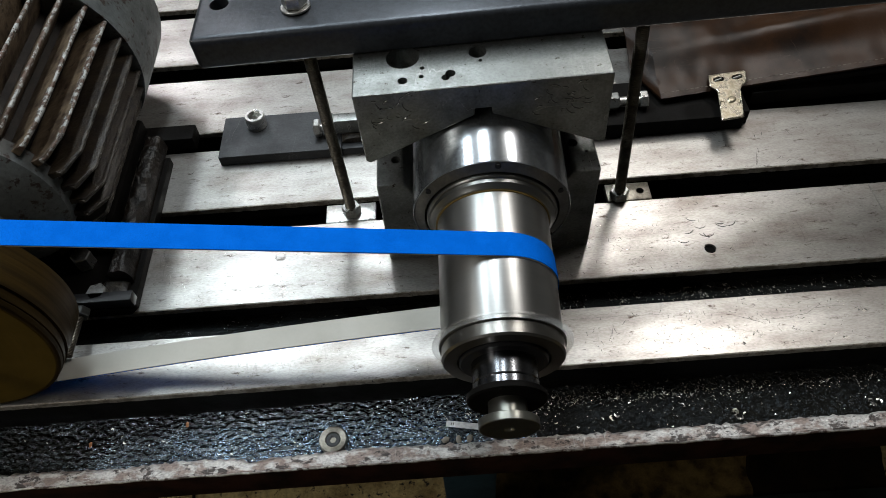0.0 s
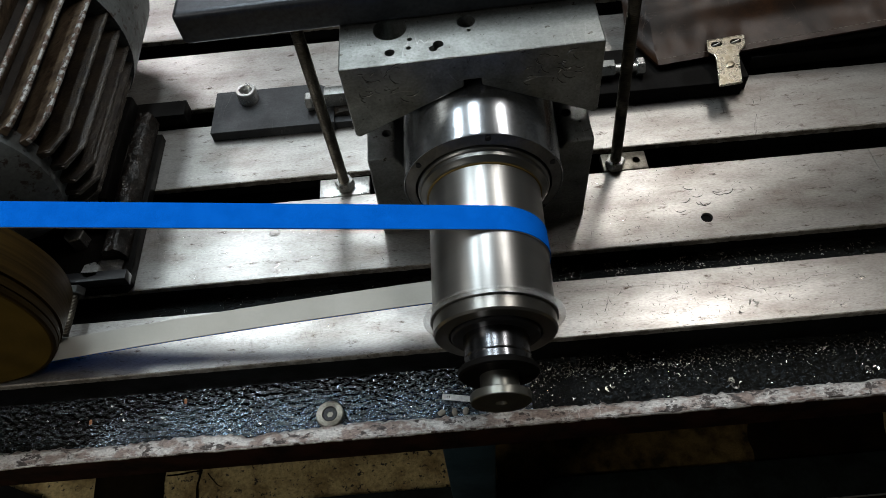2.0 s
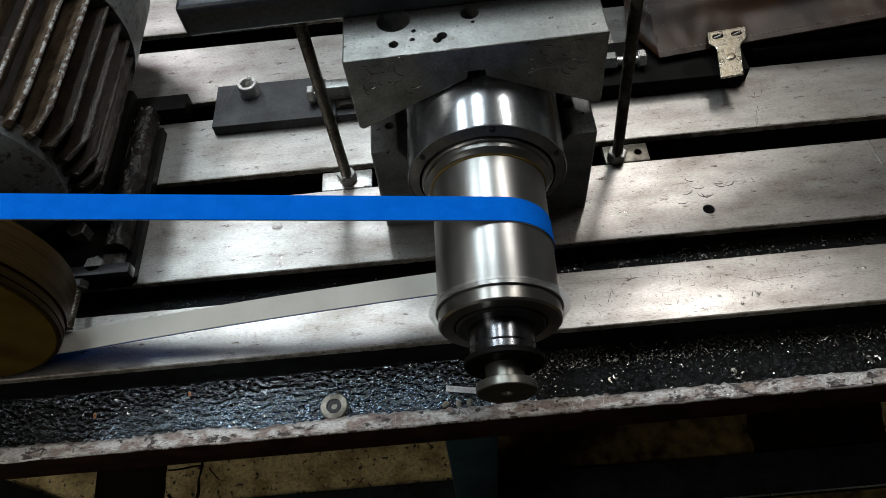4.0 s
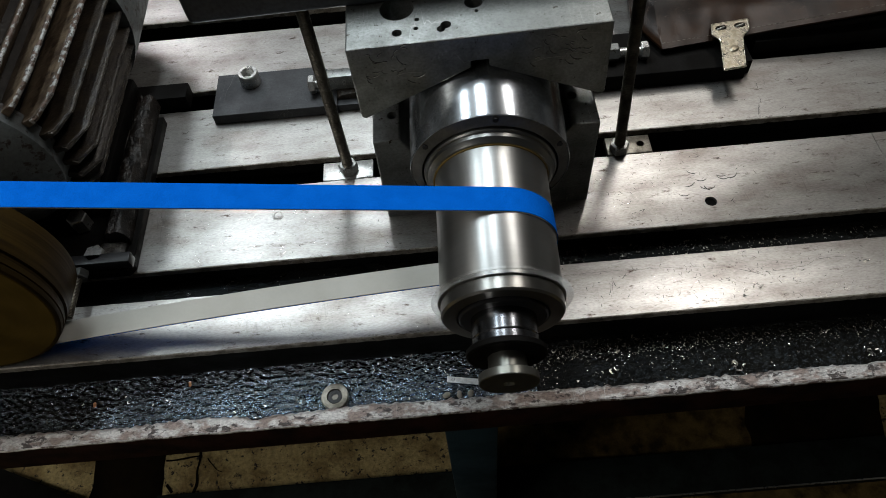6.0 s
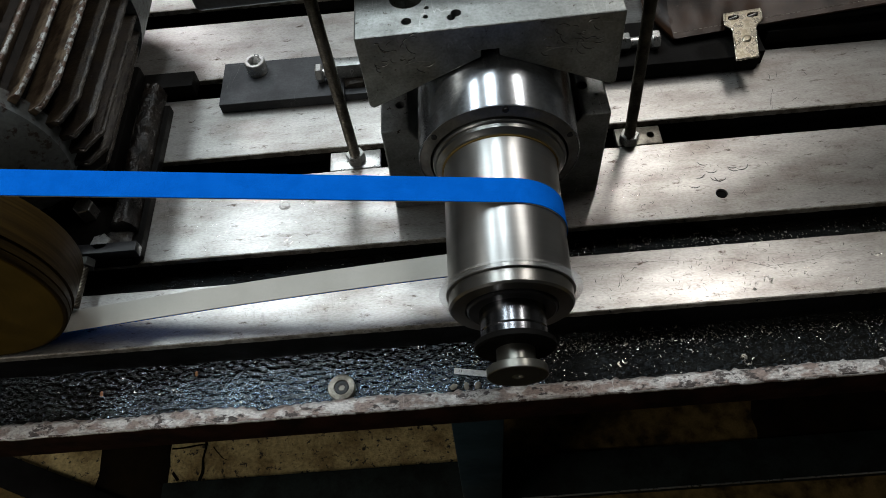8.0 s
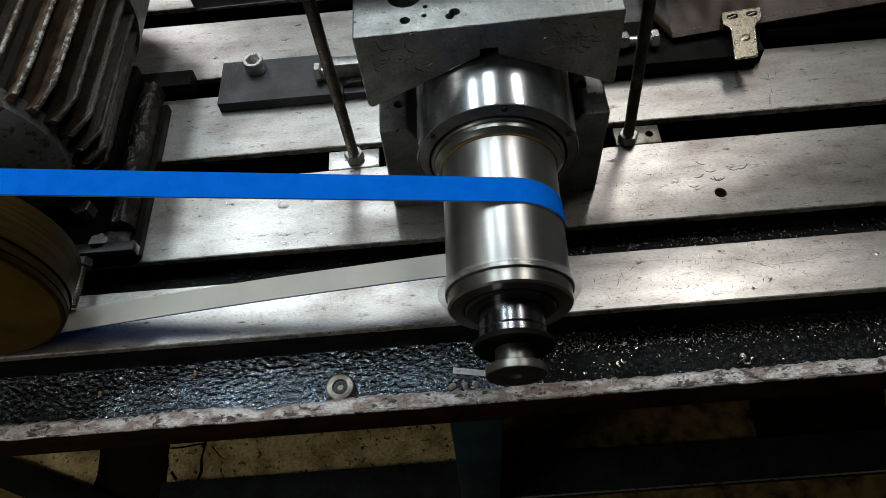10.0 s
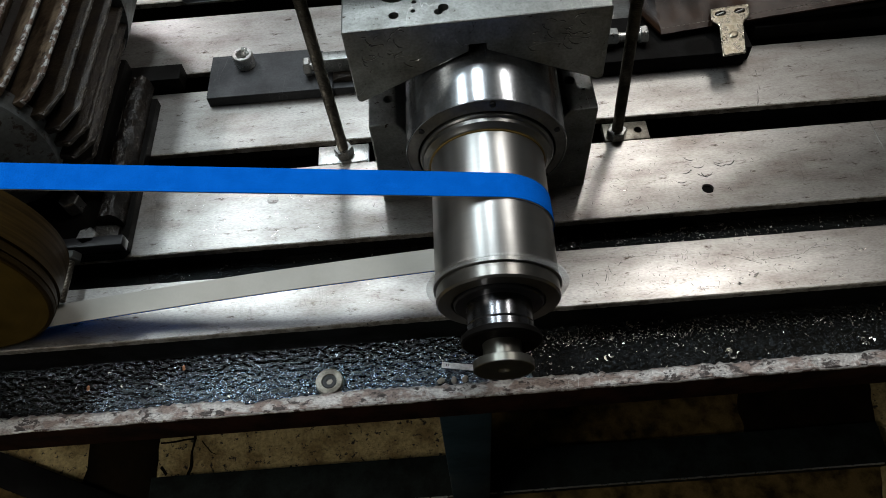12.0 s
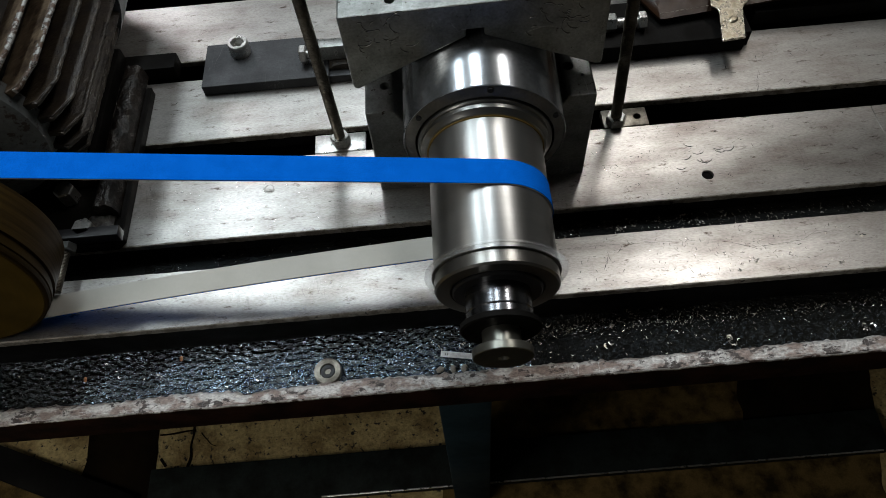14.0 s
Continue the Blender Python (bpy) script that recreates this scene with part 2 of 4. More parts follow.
M = {
    "land": mat("worn_ground_steel", (0.53, 0.515, 0.49), 0.32, 0.86, (0.27, 0.238, 0.215), 17, (0.38, 0.70), 420, 0.35, 0.0003, (0.6, 1.6, 1), (0.10, 0.075, 0.06), (0.58, 0.68), 80, 0.39, scratch=((0.09, 0.08, 0.07), 0.3), speckle=0.32),
    "cast": mat("oily_cast_iron", (0.010, 0.010, 0.010), 0.4, 0.0, (0.006, 0.006, 0.005), 20, bump=0.3, gloss=0.03),
    # Greasy black; its depth also stands for shade under the motor and bag.
    "deep_black": mat("grease_and_shade_black", (0.009, 0.0085, 0.008), 0.42, 0.0, (0.005, 0.0045, 0.004), 30, bump=0.4, gloss=0.03),
    # Crest paints: chips and grease, plus light above and shade below put into colour.
    "worn": mat("lit_chipped_paint", (0.32, 0.32, 0.305), 0.40, 0.1, (0.085, 0.05, 0.034), 130, (0.46, 0.54), 420, 1.0, 0.0012, third=(0.022, 0.012, 0.007), third_mix=(0.55, 0.59), third_scale=190),
    "grease": mat("greasy_and_shaded_paint", (0.045, 0.037, 0.028), 0.36, 0.1, (0.010, 0.007, 0.005), 70, (0.44, 0.58), 260, 1.0, 0.0014, gloss=0.4),
    # Brown floor with its shade already in the colour.
    "floor_dim": mat("shaded_brown_floor", (0.15, 0.10, 0.036), 0.7, 0.0, (0.025, 0.017, 0.007), 22, (0.4, 0.65), gloss=0.05),
    "ring": mat("grey_ring_steel", (0.26, 0.26, 0.25), 0.33, 0.97, (0.22, 0.22, 0.21), 14, rough2=0.38, speckle=0.05, turned=0.5),
    "nut": mat("dulled_turned_steel", (0.27, 0.262, 0.245), 0.30, 0.97, (0.20, 0.192, 0.178), 14, rough2=0.38, speckle=0.1, turned=0.5),
    "oil": wet("oily_swarf_sludge", 0.10, 0.24, 1.0, (-0.44, -0.26)),
    "dullsludge": wet("chip_black_sludge", 0.26, 0.55, 0.04),
    "rim": mat("rusty_edge_steel", (0.64, 0.615, 0.595), 0.36, 0.35, (0.34, 0.27, 0.24), 65, (0.45, 0.55), 480, 1.0, 0.0012, (0.7, 1.2, 1), third=(0.08, 0.066, 0.062), third_mix=(0.545, 0.585), third_scale=85, rough2=0.48, scratch=((0.85, 0.83, 0.81), 0.9), speckle=0.55),
    "vblock": mat("grey_vee_block_steel", (0.34, 0.355, 0.345), 0.30, 0.84, (0.17, 0.175, 0.167), 30, (0.38, 0.68), 380, 0.12, 0.0005, third=(0.055, 0.043, 0.032), third_mix=(0.61, 0.66), third_scale=130, rough2=0.46, scratch=((0.65, 0.65, 0.63), 0.5), speckle=0.35),
    "bright": mat("turned_bright_steel", (0.43, 0.43, 0.42), 0.36, 0.97, (0.39, 0.39, 0.38), 10, (0.4, 0.7), 60, 0.0, 0.0001, (0.3, 5, 0.3), rough2=0.39, speckle=0.04, turned=0.6),
    "polish": mat("polished_housing_steel", (0.42, 0.44, 0.46), 0.18, 0.93, (0.30, 0.315, 0.34), 12, (0.4, 0.75), 350, 0.05, 0.0001, rough2=0.26, scratch=((0.12, 0.11, 0.10), 0.5)),
    "black": mat("black_oxide_steel", (0.020, 0.020, 0.022), 0.28, 0.1, (0.010, 0.010, 0.011), 30, gloss=0.25),
    "beam": mat("black_painted_beam", (0.055, 0.060, 0.068), 0.30, 0.6, (0.035, 0.037, 0.042), 16, (0.45, 0.75), 260, 0.3, 0.0006, gloss=0.3),
    "dark": mat("dark_clamp_steel", (0.055, 0.057, 0.060), 0.38, 0.45, (0.034, 0.035, 0.037), 25, gloss=0.3, scratch=((0.2, 0.2, 0.2), 0.3)),
    "zinc": mat("zinc_screw_steel", (0.70, 0.70, 0.68), 0.26, 0.9, (0.50, 0.49, 0.46), 60),
    "rod": mat("oily_threaded_steel", (0.27, 0.25, 0.21), 0.38, 0.85, (0.08, 0.07, 0.055), 45),
    "belt": mat("blue_belt_fabric", (0.0, 0.135, 0.66), 0.9, 0.0, (0.0, 0.12, 0.60), 60, (0.4, 0.6), 1500, 0.3, 0.0003, gloss=0.05),
    "beltin": mat("pale_belt_lining", (0.44, 0.43, 0.39), 0.55, 0.0, (0.41, 0.40, 0.36), 25, speckle=0.05),
    "pulleyface": mat("dark_resin_face", (0.105, 0.067, 0.010), 0.5, 0.0, (0.070, 0.044, 0.007), 20, gloss=0.08),
    "pulley": mat("tan_resin_pulley", (0.042, 0.025, 0.006), 0.5, 0.0, (0.016, 0.009, 0.003), 25, (0.4, 0.7), 200, 0.15, 0.0005, (0.5, 12, 0.5), gloss=0.07),
    # Black grease with the shade between the fins put into the colour.
    "motor": mat("greasy_shaded_frame", (0.018, 0.013, 0.009), 0.40, 0.0, (0.006, 0.004, 0.003), 35, (0.42, 0.65), 220, 0.6, 0.0012, gloss=0.25, third=(0.030, 0.020, 0.013), third_mix=(0.58, 0.66), third_scale=50),
    "cowl": mat("grey_cowl_paint", (0.115, 0.125, 0.125), 0.4, 0.1, (0.055, 0.06, 0.06), 25, (0.4, 0.7), 250, 0.4, 0.0008, third=(0.025, 0.013, 0.009), third_mix=(0.555, 0.60), third_scale=75),
    "leather": mat("brown_leather", (0.030, 0.014, 0.007), 0.28, 0.0, (0.008, 0.0045, 0.003), 16, (0.42, 0.62), 600, 0.3, 0.0004, rough2=0.42, gloss=0.12, scratch=((0.10, 0.07, 0.053), 0.6)),
    "brass": mat("worn_brass", (0.58, 0.53, 0.43), 0.24, 0.95, (0.30, 0.26, 0.19), 90, (0.42, 0.6)),
    "white": mat("white_label_plastic", (0.88, 0.9, 0.92), 0.35, 0.0),
    "concrete": mat("dirty_concrete_floor", (0.56, 0.43, 0.19), 0.7, 0.0, (0.30, 0.21, 0.08), 16, (0.42, 0.60), 130, 0.9, 0.004, third=(0.022, 0.017, 0.01), third_mix=(0.575, 0.605), third_scale=70, speckle=0.55),
    "blue": mat("dark_blue_machine_paint", (0.026, 0.050, 0.064), 0.5, 0.0, (0.016, 0.032, 0.042), 12, gloss=0.1),
    "wall": mat("workshop_wall_plaster", (0.22, 0.22, 0.22), 0.8),
    "lampbody": mat("white_lamp_enamel", (0.7, 0.7, 0.68), 0.5),
    "chip": mat("bright_steel_swarf", (0.7, 0.69, 0.67), 0.22, 0.9, (0.6, 0.55, 0.45), 90),
    "nose": mat("dark_polished_steel", (0.20, 0.205, 0.22), 0.18, 1.0, (0.12, 0.122, 0.13), 20, rough2=0.28),
    "stub": mat("dull_turned_steel", (0.25, 0.25, 0.22), 0.28, 0.9, (0.18, 0.175, 0.155), 30, rough2=0.36, speckle=0.1),
    # Near black for shaded floor and for cracks.
    "tone_patch": mat("shade_and_crack_dark", (0.014, 0.009, 0.004), 0.7, 0.0, (0.005, 0.004, 0.003), 10, gloss=0.03),
    "rimface": mat("black_rusted_face", (0.030, 0.012, 0.008), 0.6, 0.0, (0.010, 0.006, 0.005), 30, gloss=0.05),
    "yellow": mat("yellow_seal_grease", (0.20, 0.13, 0.035), 0.5, gloss=0.2),
    "edge": mat("bruised_steel_edge", (0.36, 0.33, 0.28), 0.5, 0.2, (0.18, 0.155, 0.12), 80, (0.42, 0.58), 500, 0.9, 0.001, third=(0.03, 0.026, 0.022), third_mix=(0.61, 0.64), third_scale=150),
    "dent": mat("dark_dent_steel", (0.055, 0.055, 0.052), 0.5, 0.3, (0.03, 0.03, 0.028), 60),
    # One fin paint twice: lit for the upper fins, shaded for the lower.
    "fin_lit": mat("lit_greasy_fin", (0.135, 0.100, 0.066), 0.38, 0.0, (0.045, 0.030, 0.019), 45, (0.42, 0.62), 220, 0.6, 0.0010, gloss=0.4, third=(0.016, 0.009, 0.005), third_mix=(0.56, 0.63), third_scale=60),
    "fin_shaded": mat("shaded_greasy_fin", (0.032, 0.024, 0.016), 0.36, 0.0, (0.009, 0.006, 0.004), 45, (0.42, 0.62), 220, 0.7, 0.0012, gloss=0.4, third=(0.11, 0.10, 0.085), third_mix=(0.66, 0.70), third_scale=90),
    "cover": mat("dark_cover_steel", (0.20, 0.20, 0.195), 0.40, 0.9, (0.12, 0.12, 0.115), 30, speckle=0.2),
    "rimedge": mat("bright_chipped_edge", (0.72, 0.71, 0.69), 0.34, 0.8, (0.40, 0.37, 0.34), 70, (0.40, 0.55), 500, 0.9, 0.001, third=(0.10, 0.07, 0.06), third_mix=(0.52, 0.57), third_scale=60),
    "foot": mat("rusty_foot_casting", (0.014, 0.009, 0.006), 0.34, 0.1, (0.004, 0.003, 0.002), 55, (0.42, 0.56), 240, 1.0, 0.002, third=(0.045, 0.037, 0.029), third_mix=(0.64, 0.69), third_scale=110),
    "railpaint": mat("dark_green_rail_paint", (0.015, 0.020, 0.018), 0.6, 0.0, (0.007, 0.008, 0.006), 24, (0.4, 0.65), 200, 0.5, 0.001, gloss=0.1),
    "rust": mat("rust_flake", (0.25, 0.10, 0.04), 0.8),
}


# ---------------------------------------------------------------- helpers for shapes
def finish(bm, smooth=24):
    bmesh.ops.recalc_face_normals(bm, faces=bm.faces)
    for f in bm.faces:
        f.smooth = True
    lim = radians(smooth)
    for e in bm.edges:
        e.smooth = len(e.link_faces) == 2 and e.calc_face_angle(0) < lim
    return bm


def mesh_of(name, bm, material):
    me = bpy.data.meshes.new(name)
    finish(bm, 50 if name == "crest" else 4 if name in ("plate", "block", "land") else 14 if name == "rim" else 24)
    bm.to_mesh(me)
    bm.free()
    me.materials.append(material)
    return me


def part(name, bm, material, parent, label=""):
    """One mesh under a thing or a part; its coordinates are the thing's own."""
    ob = new(name, mesh_of(name, bm, material))
    ob.parent = parent
    if label:
        tagged(ob, label)
    return ob


def thing(name, m, label, category, group="", kind=""):
    ob = new(name)
    ob.empty_display_size = 0.02
    ob.matrix_world = m
    return tagged(ob, label, category, group, kind)


def single(name, bm, material, m, label, category="", group="", kind=""):
    ob = new(name, mesh_of(name, bm, material))
    ob.matrix_world = m
    return tagged(ob, label, category, group, kind)


def merged(*bms):
    out = bmesh.new()
    for b in bms:
        me = bpy.data.meshes.new("scratch")
        b.to_mesh(me)
        out.from_mesh(me)
        bpy.data.meshes.remove(me)
        b.free()
    return out


def moved(bm, m):
    bmesh.ops.transform(bm, matrix=m, verts=bm.verts)
    return bm


def bevel(bm, width, seg=2, angle=30):
    if width > 0:
        edges = [e for e in bm.edges if len(e.link_faces) == 2 and e.calc_face_angle(0) > radians(angle)]
        bmesh.ops.bevel(bm, geom=edges, offset=width, segments=seg, profile=0.5, affect="EDGES", clamp_overlap=True)
    return bm


def box(x0, x1, y0, y1, z0, z1, bev=0.001, seg=2):
    bm = bmesh.new()
    bmesh.ops.create_cube(bm, size=1, matrix=Matrix.LocRotScale(((x0 + x1) / 2, (y0 + y1) / 2, (z0 + z1) / 2), None, (x1 - x0, y1 - y0, z1 - z0)))
    return bevel(bm, bev, seg)


def prism(outline, lo, hi, axis="y", bev=0.001, seg=2):
    """An outline of (x, z) pushed along y, of (x, y) along z, or of (y, z) along x."""
    bm = bmesh.new()

    def at(a, b, c):
        return {"y": (a, c, b), "z": (a, b, c), "x": (c, a, b)}[axis]

    one = [bm.verts.new(at(a, b, lo)) for a, b in outline]
    two = [bm.verts.new(at(a, b, hi)) for a, b in outline]
    n = len(outline)
    bm.faces.new(one)
    bm.faces.new(two[::-1])
    for i in range(n):
        bm.faces.new((one[i], two[i], two[(i + 1) % n], one[(i + 1) % n]))
    bmesh.ops.recalc_face_normals(bm, faces=bm.faces)
    return bevel(bm, bev, seg)


def lathe(profile, seg=64, axis="y", closed=True):
    """Turns a line of (along, radius) about an axis."""
    bm = bmesh.new()
    rings = []
    for a, r in profile:
        ring = []
        for i in range(seg):
            t = 2 * math.pi * i / seg
            u, v = r * math.cos(t), r * math.sin(t)
            ring.append(bm.verts.new({"y": (u, a, v), "z": (u, v, a), "x": (a, u, v)}[axis]))
        rings.append(ring)
    for p, q in zip(rings, rings[1:]):
        for i in range(seg):
            bm.faces.new((p[i], p[(i + 1) % seg], q[(i + 1) % seg], q[i]))
    if closed:
        bm.faces.new(rings[0])
        bm.faces.new(rings[-1][::-1])
    bmesh.ops.recalc_face_normals(bm, faces=bm.faces)
    return bm


def rod_bm(r, lo, hi, axis="z", seg=24, bev=0.0006):
    return lathe([(lo, r - bev), (lo + bev, r), (hi - bev, r), (hi, r - bev)], seg, axis)


def hexagon(af, lo, hi, axis="z", hole=0.0):
    """A hexagon nut or head with chamfered corners."""
    r = af / math.sqrt(3)
    bm = bmesh.new()
    rows = []
    c = 0.12 * r
    for a, s in ((lo, 0.9), (lo + c, 1), (hi - c, 1), (hi, 0.9)):
        rows.append([bm.verts.new({"z": (s * r * math.cos(k * math.pi / 3), s * r * math.sin(k * math.pi / 3), a),
                                   "x": (a, s * r * math.cos(k * math.pi / 3), s * r * math.sin(k * math.pi / 3)),
                                   "y": (s * r * math.cos(k * math.pi / 3), a, s * r * math.sin(k * math.pi / 3))}[axis]) for k in range(6)])
    for p, q in zip(rows, rows[1:]):
        for k in range(6):
            bm.faces.new((p[k], p[(k + 1) % 6], q[(k + 1) % 6], q[k]))
    bm.faces.new(rows[0])
    bm.faces.new(rows[-1])
    bmesh.ops.recalc_face_normals(bm, faces=bm.faces)
    return bm


def threaded(r, lo, hi, pitch=0.0021, seg=18):
    """A rod with thread ridges."""
    prof = []
    n = int((hi - lo) / pitch)
    for i in range(n):
        a = lo + i * pitch
        prof += [(a, r * 0.80), (a + 0.35 * pitch, r), (a + 0.65 * pitch, r)]
    return lathe(prof, seg, "z")


def cut(bm, *cutters):
    """The shape with the cutters' room taken out of it."""
    obs = []
    for b in (bm, *cutters):
        me = bpy.data.meshes.new("scratch")
        bmesh.ops.recalc_face_normals(b, faces=b.faces)
        b.to_mesh(me)
        b.free()
        obs.append(new("scratch", me))
    for c in obs[1:]:
        md = obs[0].modifiers.new("hole", "BOOLEAN")
        md.operation, md.solver, md.object = "DIFFERENCE", "EXACT", c
    done = bpy.data.meshes.new_from_object(obs[0].evaluated_get(bpy.context.evaluated_depsgraph_get()))
    out = bmesh.new()
    out.from_mesh(done)
    bpy.data.meshes.remove(done)
    for o in obs:
        me = o.data
        bpy.data.objects.remove(o)
        bpy.data.meshes.remove(me)
    return out


def hole(x, y, z0, z1, r, seg=28):
    return moved(lathe([(z0, r), (z1, r)], seg, "z"), Matrix.Translation((x, y, 0)))


def arc_marks(items, width, high, flat=True):
    """Thin curved ridges for dents and their bright arcs: (a, b, radius, from, to) in a plane, flat (x, y) or upright
    (x, z) facing -y.
    """
    bm = bmesh.new()
    for a, b, r, d0, d1 in items:
        rows = []
        steps = 9
        for i in range(steps + 1):
            t = radians(d0 + (d1 - d0) * i / steps)
            w = width * (0.25 + 0.75 * math.sin(math.pi * i / steps))
            tri = []
            for rr, h in ((r - w, -0.0002), (r, high), (r + w, -0.0002)):
                p, q = a + rr * math.cos(t), b + rr * math.sin(t)
                tri.append(bm.verts.new((p, q, h) if flat else (p, -h, q)))
            rows.append(tri)
        for p, q in zip(rows, rows[1:]):
            for k in range(2):
                bm.faces.new((p[k], p[k + 1], q[k + 1], q[k]))
    return bm


def rough_up(bm, amount, size, only=None):
    for v in bm.verts:
        n = noise.noise_vector(v.co / size)
        if only is None or only(v.co):
            v.co += amount * n
    return bm


# ---------------------------------------------------------------- the machine table
X0, X1 = -1.1, 1.1
BED = -0.055
LANDS = [(0.331, 0.394), (0.429, 0.530), (0.565, 0.661), (0.694, 0.799), (0.835, 0.945), (0.968, 1.07)]
table = thing("machine_table", pose(0, 0, 0), "worn steel slotted machine table with oily grooves", "machine table", kind="structure")
part("bed", box(X0, X1, 0.274, 1.07, -0.078, BED, 0.002), M["cast"], table, "black oily cast iron bed")
for k, (a, b) in enumerate(LANDS):
    neck = 0.012
    q = 0.001
    prof = [(a + q, -0.0032), (b - q, -0.0032), (b - q, -0.024), (b - neck, -0.026), (b - neck, BED + 0.001), (a + neck, BED + 0.001), (a + neck, -0.026), (a + q, -0.024)]
    if k == 0:
        prof = [(a + q, -0.0032), (b - q, -0.0032), (b - q, -0.024), (b - neck, -0.026), (b - neck, BED + 0.001), (a + q, BED + 0.001)]
    part("web", prism(prof, X0, X1, "x", 0.0006), M["cast"], table, "black oily slot wall")
    bar = bmesh.new()
    rows = []
    for i in range(701):
        x = X0 + (X1 - X0) * i / 700
        n1 = 0.0007 + 0.0005 * noise.noise((x * 60, k * 5, 0)) + 0.0012 * max(0, noise.noise((x * 25, k * 9, 3)) - 0.45)
        n2 = 0.0006 + 0.0004 * noise.noise((x * 60, k * 5, 8))
        rows.append([bar.verts.new(p) for p in ((x, a, -0.0031), (x, a, -n1), (x, a + n1, 0), (x, b - n2, 0), (x, b, -n2), (x, b, -0.0031))])
    for p, q in zip(rows, rows[1:]):
        for m in range(6):
            bar.faces.new((p[m], p[(m + 1) % 6], q[(m + 1) % 6], q[m]))
    bar.faces.new(rows[0])
    bar.faces.new(rows[-1])
    if k == 1:
        bar = cut(bar, hole(0.2407, 0.4561, -0.03, 0.01, 0.0062), box(0.438, 0.4393, 0.49, 0.535, -0.0015, 0.01, 0))
    land = part("land", bar, M["land"], table)
    lip = bmesh.new()
    rows = []
    for i in range(1101):
        x = X0 + (X1 - X0) * i / 1100
        n3 = 0.0009 + 0.0005 * noise.noise((x * 60, k * 5, 0)) + 0.0005 * noise.noise((x * 210, k * 7, 2)) + 0.0014 * max(0, noise.noise((x * 25, k * 9, 3)) - 0.4)
        n4 = 0.0078 + 0.0012 * noise.noise((x * 90, k * 4, 5))
        rows.append([lip.verts.new(p) for p in ((x, a - 0.0004, -n4), (x, a - 0.0004, -0.9 * n3), (x, a + max(0.0004, n3), 0.00008))])
    for p, q in zip(rows, rows[1:]):
        for m in range(2):
            lip.faces.new((p[m], p[m + 1], q[m + 1], q[m]))
    part("lip", lip, M["edge"], land, "bruised pale front edge")
    if k == 1:
        for mark in ((0.233, 0.503, 0.008, 200, 290), (0.238, 0.492, 0.008, 220, 320), (0.222, 0.486, 0.008, 250, 340), (0.263, 0.492, 0.008, 200, 300), (0.270, 0.493, 0.008, 230, 350),
                     (0.243, 0.481, 0.009, 200, 330), (0.216, 0.474, 0.008, 220, 310), (0.247, 0.478, 0.008, 180, 250), (0.262, 0.498, 0.01, 230, 290)):
            part("dent_mark", arc_marks([mark], 0.0012, 0.0002), M["dent"], land, "dark curved dent in the steel")
        part("plug", merged(rod_bm(0.0068, -0.001, 0.0004, "z", 28), moved(lathe([(0.0002, 0.0052), (0.0009, 0.0046), (0.0002, 0.004)], 28, "z", False), Matrix.Translation((0, 0, 0)))), M["land"], land, "round filler plug in the steel").location = (-0.2232, 0.4883, 0)

rnd = random.Random(21)


def strokes(spots, width):
    """Fine scratches, too many to count: thin ribbons a hair above the steel."""
    bm = bmesh.new()
    for x, y, a, ln in spots:
        bend = rnd.uniform(-0.25, 0.25)
        rows = []
        for i in range(4):
            t = i / 3 - 0.5
            w = width * (0.3 + rnd.random()) * (1 - abs(t))
            d = (math.cos(a + bend * t), math.sin(a + bend * t))
            px, py = x + d[0] * ln * t, y + d[1] * ln * t
            rows.append((bm.verts.new((px - d[1] * w, py + d[0] * w, 0.00006)), bm.verts.new((px + d[1] * w, py - d[0] * w, 0.00006))))
        for p, q in zip(rows, rows[1:]):
            bm.faces.new((p[0], p[1], q[1], q[0]))
    return bm


def inside(cx, cy, sx, sy, count, lo, hi):
    out = []
    while len(out) < count:
        x, y, a, ln = rnd.gauss(cx, sx), rnd.gauss(cy, sy), rnd.uniform(0, math.pi), rnd.uniform(lo, hi)
        for p, q in LANDS:
            if p + 0.002 + ln * 0.5 * abs(math.sin(a)) < y < q - 0.002 - ln * 0.5 * abs(math.sin(a)) and not ((x - 0.2407) ** 2 + (y - 0.4561) ** 2 < 0.015 ** 2):
                out.append((x, y, a, ln))
    return out


dark_spots = inside(0.17, 0.48, 0.07, 0.025, 130, 0.0008, 0.006) + inside(0.22, 0.36, 0.07, 0.02, 190, 0.0006, 0.005) + inside(0.33, 0.61, 0.1, 0.03, 30, 0.002, 0.010) + inside(0.0, 0.5, 0.35, 0.15, 140, 0.001, 0.006)
dark_spots += [(0.3287, 0.578, 1.27, 0.026), (0.3295, 0.576, 1.32, 0.020), (0.11, 0.3816, 0.0, 0.075), (0.19, 0.379, -0.05, 0.09), (0.285, 0.366, 0.07, 0.055), (0.32, 0.3737, 0.5, 0.02), (0.255, 0.367, -0.4, 0.03), (0.337, 0.3755, 0.02, 0.03), (0.1152, 0.3587, 1.2, 0.010), (0.1175, 0.362, 1.45, 0.012), (0.1202, 0.3678, 1.75, 0.011), (0.1321, 0.3745, 0.9, 0.010)]
light_spots = inside(-0.27, 0.47, 0.06, 0.025, 110, 0.004, 0.018) + inside(0.2, 0.46, 0.15, 0.08, 90, 0.0015, 0.008) + inside(-0.2, 0.36, 0.08, 0.02, 60, 0.001, 0.005)
tagged(part("dark_scratches", strokes(dark_spots, 0.00028), M["dent"], table, "fine dark scratches in the steel"), kind="stuff")
